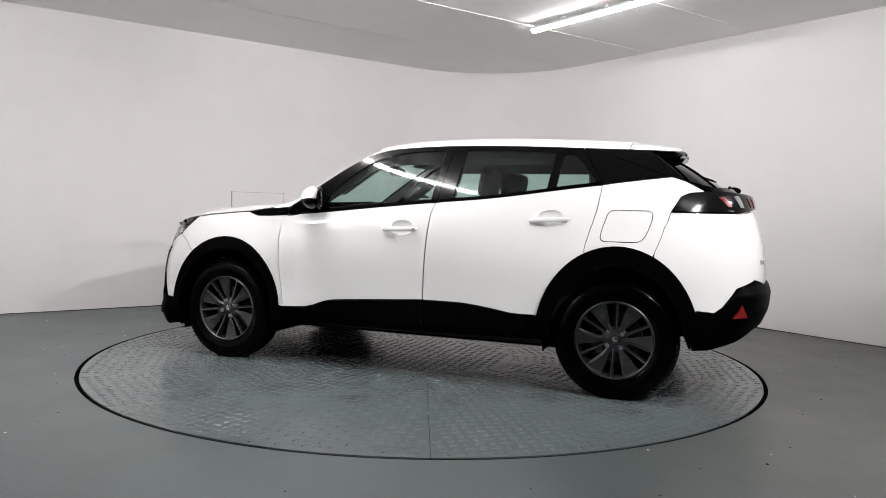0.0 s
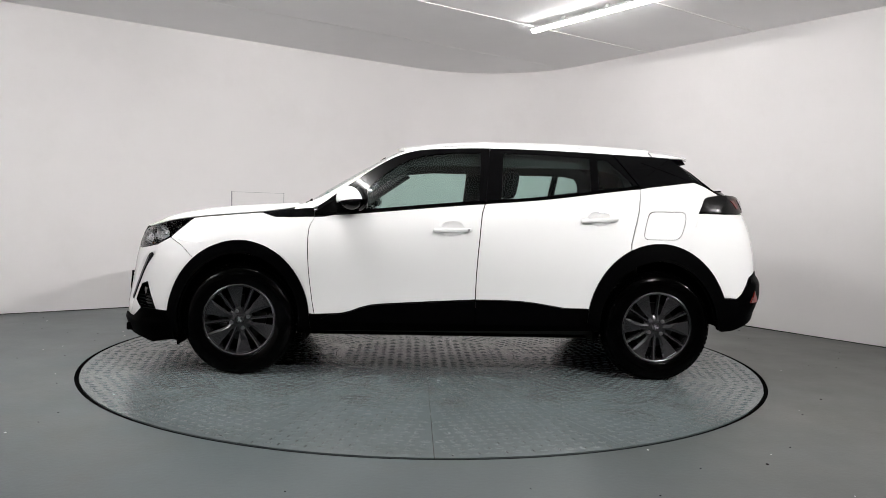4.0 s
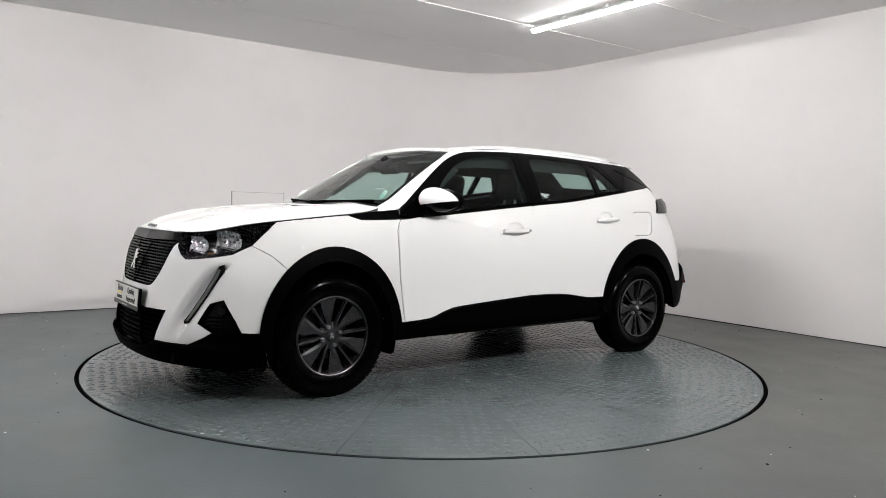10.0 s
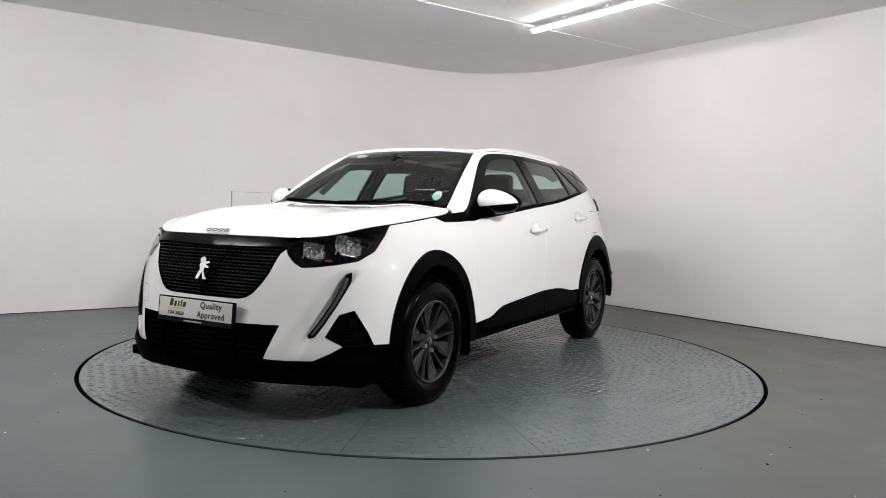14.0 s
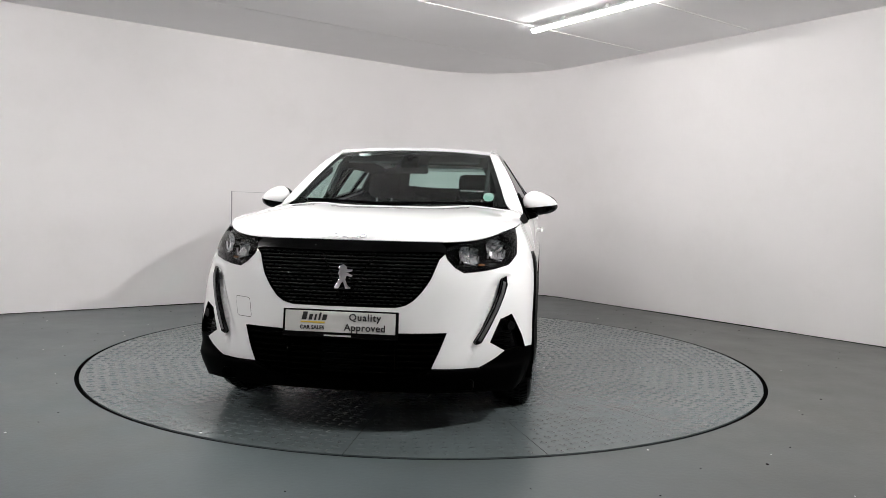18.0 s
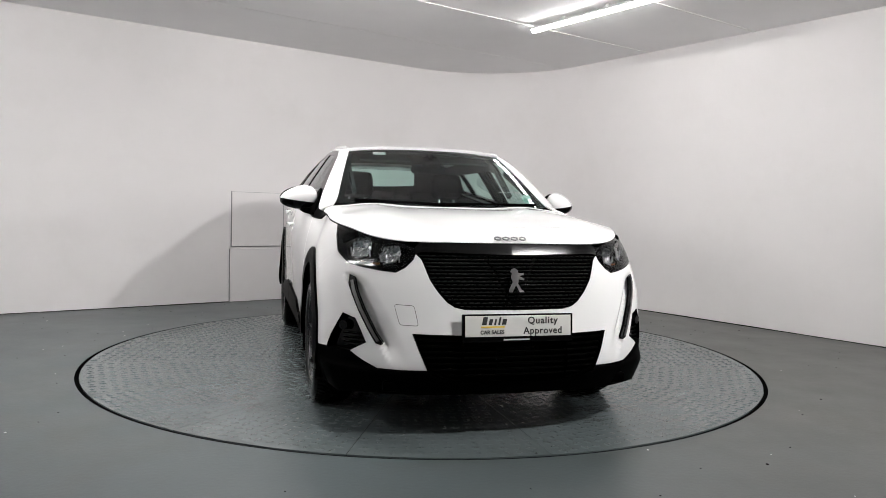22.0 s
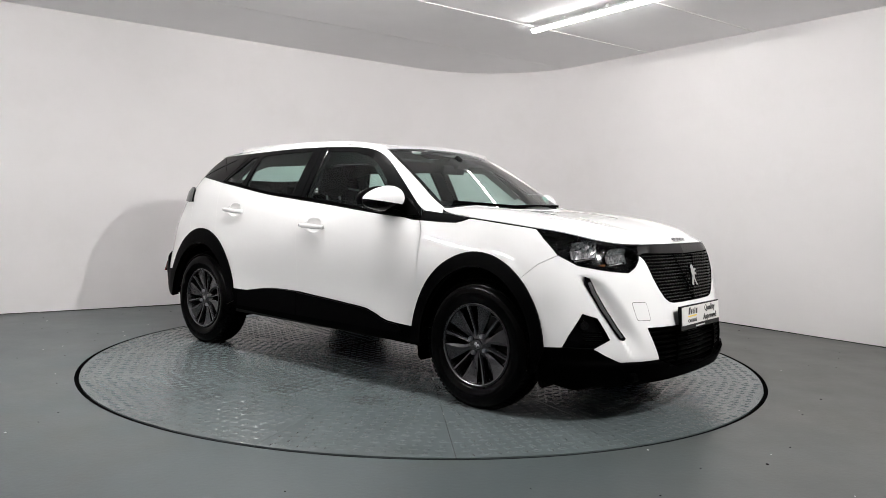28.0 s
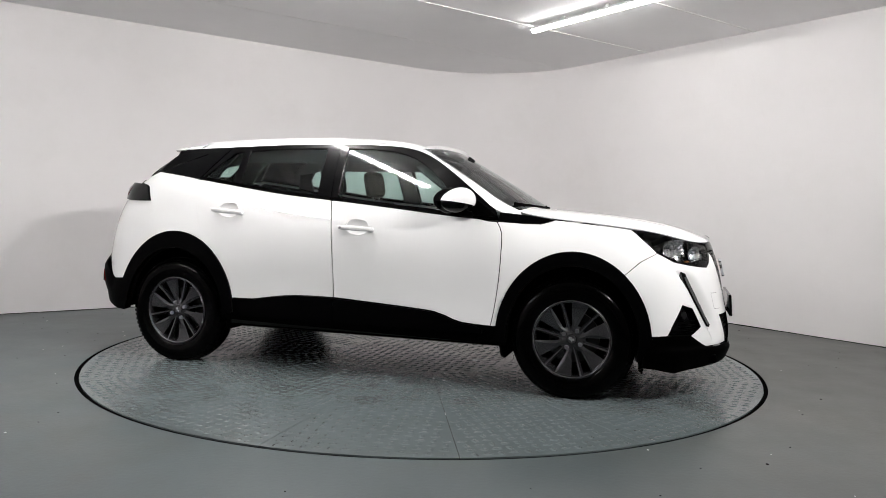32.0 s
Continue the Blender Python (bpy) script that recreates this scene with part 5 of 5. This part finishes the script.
# ---------------------------------------------------------------- wheels
def build_wheel():
    """A wheel whose axle is the local y axis, outer face towards +y."""
    w = new("wheel")
    prof = [(.205, .07), (.222, .092), (.232, .098), (.262, .108), (.292, .107), (.315, .099), (.330, .083), (.3405, .06), (.3435, .03), (.3445, 0), (.3435, -.03), (.3405, -.06), (.330, -.083), (.30, -.105), (.23, -.098), (.205, -.08)]
    part("tyre", lathe(prof, 72), M["rubber"], w, "black rubber tyre")
    vs, fs = [], []
    for i in range(72):
        for row, (y0, y1, off) in enumerate(((.052, .088, 0), (.016, .044, .5), (-.012, .008, 0))):
            a0, a1 = 2 * math.pi * (i + off) / 72, 2 * math.pi * (i + off + .62) / 72
            o = len(vs)
            for a in (a0, a1):
                for y, r in ((y0, .3455 if row else .3425), (y1, .3455 if row else .329)):
                    vs.append((r * math.cos(a), y, r * math.sin(a)))
                    vs.append(((r + .005) * math.cos(a), y, (r + .005) * math.sin(a)))
            fs += [(o + 1, o + 3, o + 7, o + 5), (o, o + 1, o + 5, o + 4), (o + 2, o + 6, o + 7, o + 3), (o, o + 2, o + 3, o + 1), (o + 4, o + 5, o + 7, o + 6)]
    me = bpy.data.meshes.new("tread")
    me.from_pydata(vs, [], fs)
    tagged(part("tread_pattern", me, M["rubber"], w), kind="stuff")
    part("rim_barrel", lathe([(.222, .095), (.217, .098), (.211, .094), (.207, .086), (.200, .05), (.190, .0), (.185, -.08)], 72), M["alloy"], w, "dark grey alloy rim")
    part("rim_lip", lathe([(.2165, .0945), (.2135, .0985), (.2095, .0965)], 72), M["lip"], w, "bright machined rim lip")
    part("brake_disc", lathe([(.06, -.02), (.145, -.02), (.145, -.035), (.06, -.035)], 48), M["steel"], w)
    part("backing", lathe([(.0, -.045), (.19, -.05), (.19, -.08)], 48), M["dark"], w)
    part("caliper", box_bm((.07, .05, .13), pose(.12, -.02, .02), .012), M["alloy"], w)
    part("hub", lathe([(.0, .07), (.03, .071), (.055, .066), (.075, .055), (.08, .03), (.08, .0)], 40), M["alloy"], w)

    def spoke(rows, deep):
        """A bar from the hub to the rim: each row is a radius and the (across, out) points of its section."""
        bm = bmesh.new()
        rings = []
        for r, sec in rows:
            top = [bm.verts.new((a, y, r)) for a, y in sec]
            back = [bm.verts.new((a * .75, min(q[1] for q in sec) - deep, r)) for a in (sec[-1][0], sec[0][0])]
            rings.append(top + back)
        for p, q in zip(rings, rings[1:]):
            for i in range(len(p)):
                k = (i + 1) % len(p)
                bm.faces.new((p[i], p[k], q[k], q[i]))
        bm.faces.new(rings[0][::-1])
        bm.faces.new(rings[-1])
        bmesh.ops.recalc_face_normals(bm, faces=bm.faces)
        return bm

    # wide blade: two facets that meet in a crease running to the rim's corner
    bl = as_mesh("blade", spoke([
        (.046, [(-.019, .062), (-.006, .068), (.014, .064)]),
        (.085, [(-.017, .064), (-.004, .072), (.015, .067)]),
        (.130, [(-.032, .069), (-.014, .0745), (.027, .071)]),
        (.172, [(-.046, .075), (-.032, .081), (.034, .074)]),
        (.202, [(-.057, .082), (-.051, .088), (.041, .079)]),
        (.209, [(-.052, .086), (-.047, .089), (.037, .083)])], .03))
    # slim bar with a raised spine and a groove beside it
    th = as_mesh("bar", spoke([
        (.046, [(-.010, .060), (-.006, .070), (.000, .070), (.003, .060), (.009, .062)]),
        (.100, [(-.010, .064), (-.006, .075), (.001, .075), (.004, .064), (.010, .067)]),
        (.160, [(-.011, .070), (-.006, .083), (.002, .083), (.005, .070), (.011, .074)]),
        (.209, [(-.012, .082), (-.007, .092), (.003, .092), (.006, .082), (.012, .085)])], .035))
    for i in range(6):
        for me, off in ((bl, 0), (th, 27)):
            p = part("spoke", me, M["alloy"] if off == 0 else M["bright"], w)
            p.matrix_basis = pose(0, 0, 0, 0, 60 * i + off, 0)
    for i in range(4):
        a = radians(90 * i - 10)
        bm = bmesh.new()
        bmesh.ops.create_cone(bm, cap_ends=True, segments=12, radius1=.0135, radius2=.010, depth=.026, matrix=pose(.054 * math.cos(a), .070, .054 * math.sin(a), -90))
        part("wheel_bolt", bm, M["satin"], w, "bright wheel bolt")
    part("hub_cap", lathe([(.0, .078), (.024, .077), (.029, .072), (.03, .064)], 32), M["lip"], w)
    part("cap_emblem", prism([(-.006, -.017), (.004, -.006), (.014, -.015), (.008, .002), (.012, .012), (.0, .018), (-.01, .010), (-.004, .002), (-.014, -.008)], .004, pose(0, .076, 0), .001), M["chrome"], w, "plain silver emblem shape")
    return w


first_wheel = build_wheel()
first_wheel.parent = car


def wheel_pose(x, s, spin):
    return pose(x, s * .752, HUB, 0, 0, 0 if s > 0 else 180) @ pose(0, 0, 0, 0, spin, 0)


first_wheel.matrix_basis = wheel_pose(FX, 1, 10)
for x, s, spin in ((RX, 1, 30), (FX, -1, 50), (RX, -1, 15)):
    copy_thing(first_wheel, wheel_pose(x, s, spin))


def build_inside():
    """Wheel wells, floor pan and liner: the dark body behind the panels."""
    for x in (FX, RX):
        for s in (1, -1):
            bm = bmesh.new()
            n = 24
            rows = []
            for i in range(n + 1):
                w = radians(-25 + 230 * i / n) if x > 0 else radians(-12 + 192 * i / n)
                rows.append([bm.verts.new((x + r * math.cos(w), s * y, max(.2, HUB + (r + .045) * math.sin(w)))) for r, y in ((.40, .862), (.415, .845), (.415, .50), (.02, .50))])
            for a, b in zip(rows, rows[1:]):
                for q in range(3):
                    bm.faces.new((a[q], a[q + 1], b[q + 1], b[q]))
            part("wheel_well", bm, M["black"], car)
    # liner under the doors and quarters
    lin = [X(.90, .27), X(.93, .55), X(1.02, .74), X(1.2, .86), X(1.45, .85), X(1.56, .80), X(1.62, .90), X(1.2, .985), X(.86, .98)] + [X(x, belt_z(x) - .012) for x in np.linspace(.74, -1.56, 24)] + sxz([(-1.70, 1.18), (-1.76, 1.0), (-1.74, .70), (-1.62, .80), (-1.45, .90), (-1.2, .90), (-1.0, .82), (-.86, .65), (-.82, .45), (-.9, .27)])
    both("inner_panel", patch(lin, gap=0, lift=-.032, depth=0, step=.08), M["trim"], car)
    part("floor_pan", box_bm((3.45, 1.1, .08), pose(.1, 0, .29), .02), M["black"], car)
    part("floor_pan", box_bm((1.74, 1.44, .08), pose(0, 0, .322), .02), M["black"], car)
    # centre box out of sight, added to block light passing under the car
    part("hidden_tray", box_bm((2.3, .66, .16), pose(-.05, 0, .245), .03), M["black"], car)
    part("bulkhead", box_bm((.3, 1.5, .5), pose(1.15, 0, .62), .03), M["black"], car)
    part("hidden_tray", box_bm((.44, 1.2, .05), pose(1.86, 0, .245), .01), M["black"], car)
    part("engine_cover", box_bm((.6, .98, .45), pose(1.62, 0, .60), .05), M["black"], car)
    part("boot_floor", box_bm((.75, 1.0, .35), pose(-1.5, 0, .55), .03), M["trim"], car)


build_inside()


def motions():
    seat = pose(-0.1352, -0.0819, 0.0)
    rows_t, rows_c = [], []
    for i in range(65):
        t = 0.5 * i
        base = pose(TABLE.x, TABLE.y, TABLE.z, 0, 0, turn(t))
        rows_t.append((t, base))
        rows_c.append((t, base @ pose(0, 0, 0.0016) @ seat))
    walk(turntable, rows_t)
    walk(car, rows_c)


# ---------------------------------------------------------------- fittings
def ball(m, seg=24, rings=12):
    bm = bmesh.new()
    bmesh.ops.create_uvsphere(bm, u_segments=seg, v_segments=rings, radius=1, matrix=m)
    return bm


def build_mirrors():
    for s in (1, -1):
        c = Vector((.625, s * .872, 1.093))
        for upper in (True, False):
            bm = bmesh.new()
            bmesh.ops.create_uvsphere(bm, u_segments=36, v_segments=24, radius=1)
            for v in bm.verts:
                x, y, z = v.co
                x = x * (.084 if x > 0 else .058)
                e = y * s
                y = y * (.120 if e > 0 else .106)
                z = z * (.078 if z > 0 else .066) * (1 - .18 * e)
                v.co = Vector((x - .42 * y * s + .004, y, z + .012 * (-e)))
            n = Vector((.06, -.10 * s, 1)).normalized()
            if upper:
                bmesh.ops.bisect_plane(bm, geom=list(bm.verts) + list(bm.edges) + list(bm.faces), plane_co=(0, 0, -.012), plane_no=n, clear_inner=True)
            else:
                bmesh.ops.bisect_plane(bm, geom=list(bm.verts) + list(bm.edges) + list(bm.faces), plane_co=(0, 0, -.016), plane_no=n, clear_outer=True)
                bmesh.ops.scale(bm, vec=(.98, .985, 1), verts=bm.verts)
            bmesh.ops.translate(bm, vec=c, verts=bm.verts)
            me = as_mesh("shell", bm, True)
            if upper:
                mir = part("door_mirror", me, M["paint"], front_door[0 if s > 0 else 1], "white and black door mirror")
            else:
                part("mirror_shell", me, M["gloss"], mir, "gloss black lower shell")
        part("mirror_core", ball(Matrix.Translation(c - Vector((.005, 0, .012))) @ Matrix.Diagonal((.075, .092, .05, 1))), M["black"], mir)
        bm = bmesh.new()
        box(bm, (.085, .15, .035), Matrix.Translation((.66, s * .79, 1.012)) @ pose(0, 0, 0, s * 12, 8, s * -12), .012)
        part("mirror_arm", bm, M["black"], mir)
        bm = ball(Matrix.Identity(4), 28, 14)
        for v in bm.verts:
            x, y, z = v.co
            v.co = c + Vector((x * .024 - .054 - .42 * y * .116 * s, y * .116, (z * .074 + .004) * (1 - .18 * y * s)))
        part("mirror_back", as_mesh("back", bm, True), M["gloss"], mir, "black mirror surround")
        part("mirror_glass", box_bm((.004, .15, .10), Matrix.Translation(c + Vector((-.073, s * .0, -.002))) @ pose(0, 0, 0, 0, 0, s * 22), .002), M["chrome"], mir)
    both("sail_panel", patch([(.565, 1.05), (.575, 1.095), (.60, 1.16), (.70, 1.11), (.80, 1.045), (.85, 1.005), (.70, belt_z(.7) + .012)], house, gap=0, lift=.009, depth=.012), M["black"], front_door, "black mirror foot panel")


build_mirrors()


def lettering(text, size, m, material, parent, label="", bold=.0, shear=0.0, space=1.0):
    cu = bpy.data.curves.new("lettering", "FONT")
    cu.body, cu.size, cu.extrude, cu.align_x, cu.align_y = text, size, .0006, "CENTER", "CENTER"
    cu.offset, cu.shear, cu.space_character = bold, shear, space
    tmp = bpy.data.objects.new("tmp", cu)
    scene.collection.objects.link(tmp)
    me = bpy.data.meshes.new_from_object(tmp.evaluated_get(bpy.context.evaluated_depsgraph_get()))
    bpy.data.objects.remove(tmp)
    bpy.data.curves.remove(cu)
    me.materials.clear()
    ob = part("lettering", me, material, parent, label)
    ob.matrix_basis = m
    return ob


def build_plate():
    """The dealer's plate on its black carrier, leaning with the bumper."""
    tilt = pose(2.166, 0, .518, 0, -4.5, 0)
    front = tilt @ Matrix(((0, 0, 1, 0), (1, 0, 0, 0), (0, 1, 0, 0), (0, 0, 0, 1)))
    carrier = part("plate_carrier", box_bm((.016, .535, .128), tilt @ pose(-.002, 0, -.004), .004), M["gloss"], bumper[0], "black number plate carrier")
    pl = part("number_plate", box_bm((.004, .510, .094), tilt @ pose(.008, 0, .006), .0015), M["plate_w"], carrier, "white dealer plate with black lettering")
    z = .0112
    lettering("Quality", .043, front @ pose(.115, .029, z), M["ink"], pl, bold=.0009, space=1.15)
    lettering("Approved", .043, front @ pose(.116, -.017, z), M["ink"], pl, bold=.0009, space=1.10)
    lettering("CAR SALES", .0235, front @ pose(-.128, -.022, z), M["ink"], pl, bold=.0007)
    # the dealer's mark as plain shapes: a row of slanted bars over a yellow rule
    for i, (w, h) in enumerate(((.026, .036), (.02, .026), (.013, .026), (.013, .034), (.024, .026))):
        x = -.178 + sum((.032, .026, .019, .018, .028)[:i]) + w / 2
        sl = .008
        bm = bmesh.new()
        y0 = .012
        q = [(x - w / 2, y0), (x + w / 2 - .004, y0), (x + w / 2 + sl * h / .036 - .004, y0 + h), (x - w / 2 + sl * h / .036, y0 + h)]
        f = bm.faces.new([bm.verts.new((a, b, 0)) for a, b in q])
        r = bmesh.ops.extrude_face_region(bm, geom=[f])
        bmesh.ops.translate(bm, verts=[v for v in r["geom"] if isinstance(v, bmesh.types.BMVert)], vec=(0, 0, .0008))
        bmesh.ops.recalc_face_normals(bm, faces=bm.faces)
        ob = part("mark_bar", bm, M["ink"], pl)
        ob.matrix_basis = front @ pose(0, 0, z - .0006)
    part("mark_rule", box_bm((.112, .0065, .001), front @ pose(-.126, .0025, z - .0004)), M["yellow"], pl, "yellow rule")
    part("carrier_print", box_bm((.125, .007, .001), front @ pose(-.01, -.056, .0068)), M["pale"], carrier, "thin line of pale print")


build_plate()


def build_emblems():
    g = grille[0]
    # silver emblem: one upright abstract shape
    fig = [(-.012, -.052), (-.034, -.052), (-.031, -.044), (-.022, -.040), (-.008, -.014), (-.012, .002), (-.034, -.002), (-.038, .006), (-.014, .016), (-.036, .022), (-.036, .031), (-.012, .030), (-.010, .042), (.004, .052), (.02, .046), (.026, .034), (.018, .028), (.024, .014), (.016, -.008), (.026, -.024), (.036, -.044), (.034, -.052), (.018, -.052), (.008, -.030), (.002, -.022), (-.004, -.034)]
    sk = skin(*F(0, .725))[0]
    m = Matrix.Translation((sk[0] + .012, 0, .724)) @ pose(0, 0, 0, 0, -14, 0) @ pose(0, 0, 0, 0, 0, -90)
    em = part("grille_emblem", prism([(-x * 1.1, z * 1.1) for x, z in fig], -.014, m @ pose(0, 0, 0, 0, 0, 180), .0015), M["chrome"], g, "plain silver emblem shape")
    part("emblem_base", box_bm((.02, .05, .03), Matrix.Translation((sk[0] - .012, 0, .72))), M["black"], g)
    # silver characters on the bonnet, as plain rings and bars
    for i in range(4):
        y = .063 - .042 * i
        vs, fs = [], []
        for k in range(24):
            w = 2 * math.pi * k / 24
            for r in (1.0, .62):
                for h in (0, .004):
                    vs.append((r * .0085 * math.sin(w), r * .0185 * math.cos(w), h))
        for k in range(24):
            j = (k + 1) % 24
            a, b = 4 * k, 4 * j
            fs += [(a + 1, a + 3, b + 3, b + 1), (a, a + 1, b + 1, b), (a + 2, b + 2, b + 3, a + 3)]
        me = bpy.data.meshes.new("ring")
        me.from_pydata(vs, [], fs)
        ob = part("bonnet_badge", me, M["satin"], bonnet, "plain silver badge shape")
        ob.matrix_basis = pose(2.028, y, .9125, 0, 36, 0) @ Matrix.Diagonal((1.5, 1, 1, 1))


build_emblems()


def seat(x, y, back_w, head, parent_name, label):
    st = new(parent_name)
    st.parent = car
    tagged(st, label)
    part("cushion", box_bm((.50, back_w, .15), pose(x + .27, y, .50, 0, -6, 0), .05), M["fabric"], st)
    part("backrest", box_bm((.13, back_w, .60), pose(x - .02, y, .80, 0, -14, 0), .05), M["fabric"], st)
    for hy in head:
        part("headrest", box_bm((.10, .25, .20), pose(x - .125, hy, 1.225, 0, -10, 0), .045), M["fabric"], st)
        for k in (-1, 1):
            part("headrest_post", box_bm((.012, .012, .12), pose(x - .11, hy + k * .06, 1.10, 0, -12, 0)), M["satin"], st)
    return st


def build_cabin():
    for y in (.36, -.36):
        seat(-.28, y, .50, (y,), "front_seat", "charcoal fabric front seat")
    rs = new("rear_seat")
    rs.parent = car
    tagged(rs, "charcoal fabric rear bench")
    part("cushion", box_bm((.50, 1.26, .16), pose(-.82, 0, .50, 0, -6, 0), .05), M["fabric"], rs)
    part("backrest", box_bm((.14, 1.26, .62), pose(-1.17, 0, .82, 0, -18, 0), .05), M["fabric"], rs)
    for y in (.38, 0, -.38):
        part("headrest", box_bm((.09, .24, .10), pose(-1.285, y, 1.155, 0, -14, 0), .035), M["fabric"], rs)
    dash = part("dashboard", box_bm((.42, 1.34, .22), pose(.76, 0, .915, 0, 6, 0), .06), M["trim"], car, "dark dashboard")
    part("cluster_hood", box_bm((.16, .36, .06), pose(.63, -.36, 1.03, 0, 10, 0), .025), M["trim"], dash)
    part("centre_screen", box_bm((.02, .24, .13), pose(.57, 0, 1.0, 0, -12, 0), .006), M["gloss"], dash)
    part("centre_console", box_bm((.9, .2, .3), pose(.15, 0, .48), .04), M["trim"], car)
    # steering wheel on the car's right
    vs, fs = [], []
    for i in range(40):
        a = 2 * math.pi * i / 40
        for j in range(10):
            b = 2 * math.pi * j / 10
            r = .165 + .016 * math.cos(b)
            vs.append((.016 * math.sin(b), r * math.cos(a), r * .92 * math.sin(a)))
            i2, j2 = (i + 1) % 40, (j + 1) % 10
            fs.append((i * 10 + j, i2 * 10 + j, i2 * 10 + j2, i * 10 + j2))
    me = bpy.data.meshes.new("steering_wheel")
    me.from_pydata(vs, [], fs)
    me.shade_smooth()
    sw = part("steering_wheel", me, M["trim"], car, "black steering wheel")
    sw.matrix_basis = pose(.47, -.36, .90, 0, -24, 0)
    part("wheel_boss", box_bm((.05, .15, .11), pose(0, 0, 0), .02), M["trim"], sw)
    part("wheel_spoke", box_bm((.02, .31, .035), pose(0, 0, 0), .006), M["trim"], sw)
    # mirror and its foot behind the windscreen
    im = part("inner_mirror", box_bm((.035, .235, .062), pose(.42, 0, 1.315, 0, 12, 0), .016), M["trim"], car, "dark inner mirror")
    part("mirror_foot", box_bm((.05, .03, .09), pose(.45, 0, 1.365, 0, 35, 0), .008), M["trim"], im)
    part("sensor_pod", box_bm((.10, .12, .045), pose(.475, 0, 1.358, 0, 33, 0), .015), M["black"], im)
    for s in (1, -1):
        part("sun_visor", box_bm((.16, .36, .016), pose(.27, s * .28, 1.385, 0, 18, 0), .006), M["liner"], car, "grey sun visor")
        # inner linings of pillars and doors
        part("door_card", box_bm((2.05, .05, .62), pose(-.17, s * .735, .68), .02), M["trim"], car)
        part("inner_rail", prism([(.58, 1.14), (.30, 1.325), (.10, 1.345), (-.95, 1.345), (-1.12, 1.31), (-1.20, 1.33), (-1.05, 1.425), (-.2, 1.445), (.15, 1.425), (.33, 1.355), (.62, 1.16)], .02, pose(0, s * .525 - .01, -.012)), M["liner"], car, "grey roof-side lining")
    both("inner_pillar", patch([(.80, 1.03), (.70, 1.03), (.50, 1.18), (.28, 1.33), (.34, 1.355), (.60, 1.20)], house, gap=0, lift=-.045, depth=.02), M["liner"], car)
    both("inner_pillar", patch([(-1.115, 1.19), (-1.24, 1.22), (-1.16, 1.40), (-1.035, 1.415), (-1.06, 1.36), (-1.10, 1.30)], house, gap=0, lift=-.045, depth=.02), M["trim"], car)
    both("inner_pillar", patch([(-.16, 1.10), (-.30, 1.12), (-.32, 1.415), (-.20, 1.42)], house, gap=0, lift=-.035, depth=.02), M["trim"], car)
    # stickers on the screen
    def on_glass(a, b, back=.006):
        p = screen(a, b)[0]
        return Matrix.Translation(Vector(p) - Vector((.53, 0, .84)) * back) @ pose(0, 0, 0, 0, 56, 0) @ pose(0, 0, 0, 0, 0, 90)

    bm = bmesh.new()
    bmesh.ops.create_circle(bm, cap_ends=True, segments=32, radius=.033)
    d = part("round_sticker", bm, M["green"], car, "pale green round sticker")
    d.matrix_basis = on_glass(.86, .17, .003)
    for dx, w in ((-.055, .05), (-.0, .04), (.048, .035)):
        b = part("screen_print", box_bm((w, .006, .001)), M["pale"], car)
        b.matrix_basis = on_glass(.72, .27, .003) @ pose(dx, 0, 0)
    b = part("paper_sticker", box_bm((.085, .022, .001)), M["pale"], car, "small white paper sticker")
    b.matrix_basis = on_glass(-.62, .93, .003)
    # screen wipers in the gap under the bonnet
    for y0, y1, x in ((.60, -.05, .985), (.02, -.58, .985)):
        a, b2 = Vector(screen(y0 / .68, .03)[0]), Vector(screen(y1 / .68, .045)[0])
        v = b2 - a
        m = Matrix.Translation((a + b2) / 2 + Vector((.006, 0, .010))) @ v.to_track_quat("X", "Z").to_matrix().to_4x4()
        w = part("wiper_blade", box_bm((v.length, .012, .016), m, .003), M["black"], car, "black wiper blade")
    # mud deflectors ahead of the wheels, sill jacking lip and exhaust box
    for s in (1, -1):
        part("air_deflector", prism([(1.665, .25), (1.70, .25), (1.69, .165), (1.668, .185)], .16, pose(0, s * .72 - .08, 0)), M["black"], car)
    part("exhaust_box", box_bm((.5, .4, .14), pose(-1.5, -.25, .40), .05), M["steel"], car)
    part("front_axle", box_bm((.1, 1.3, .08), pose(FX, 0, .28), .02), M["black"], car)
    part("rear_axle", box_bm((.12, 1.3, .10), pose(RX, 0, .30), .02), M["black"], car)


build_cabin()


motions()
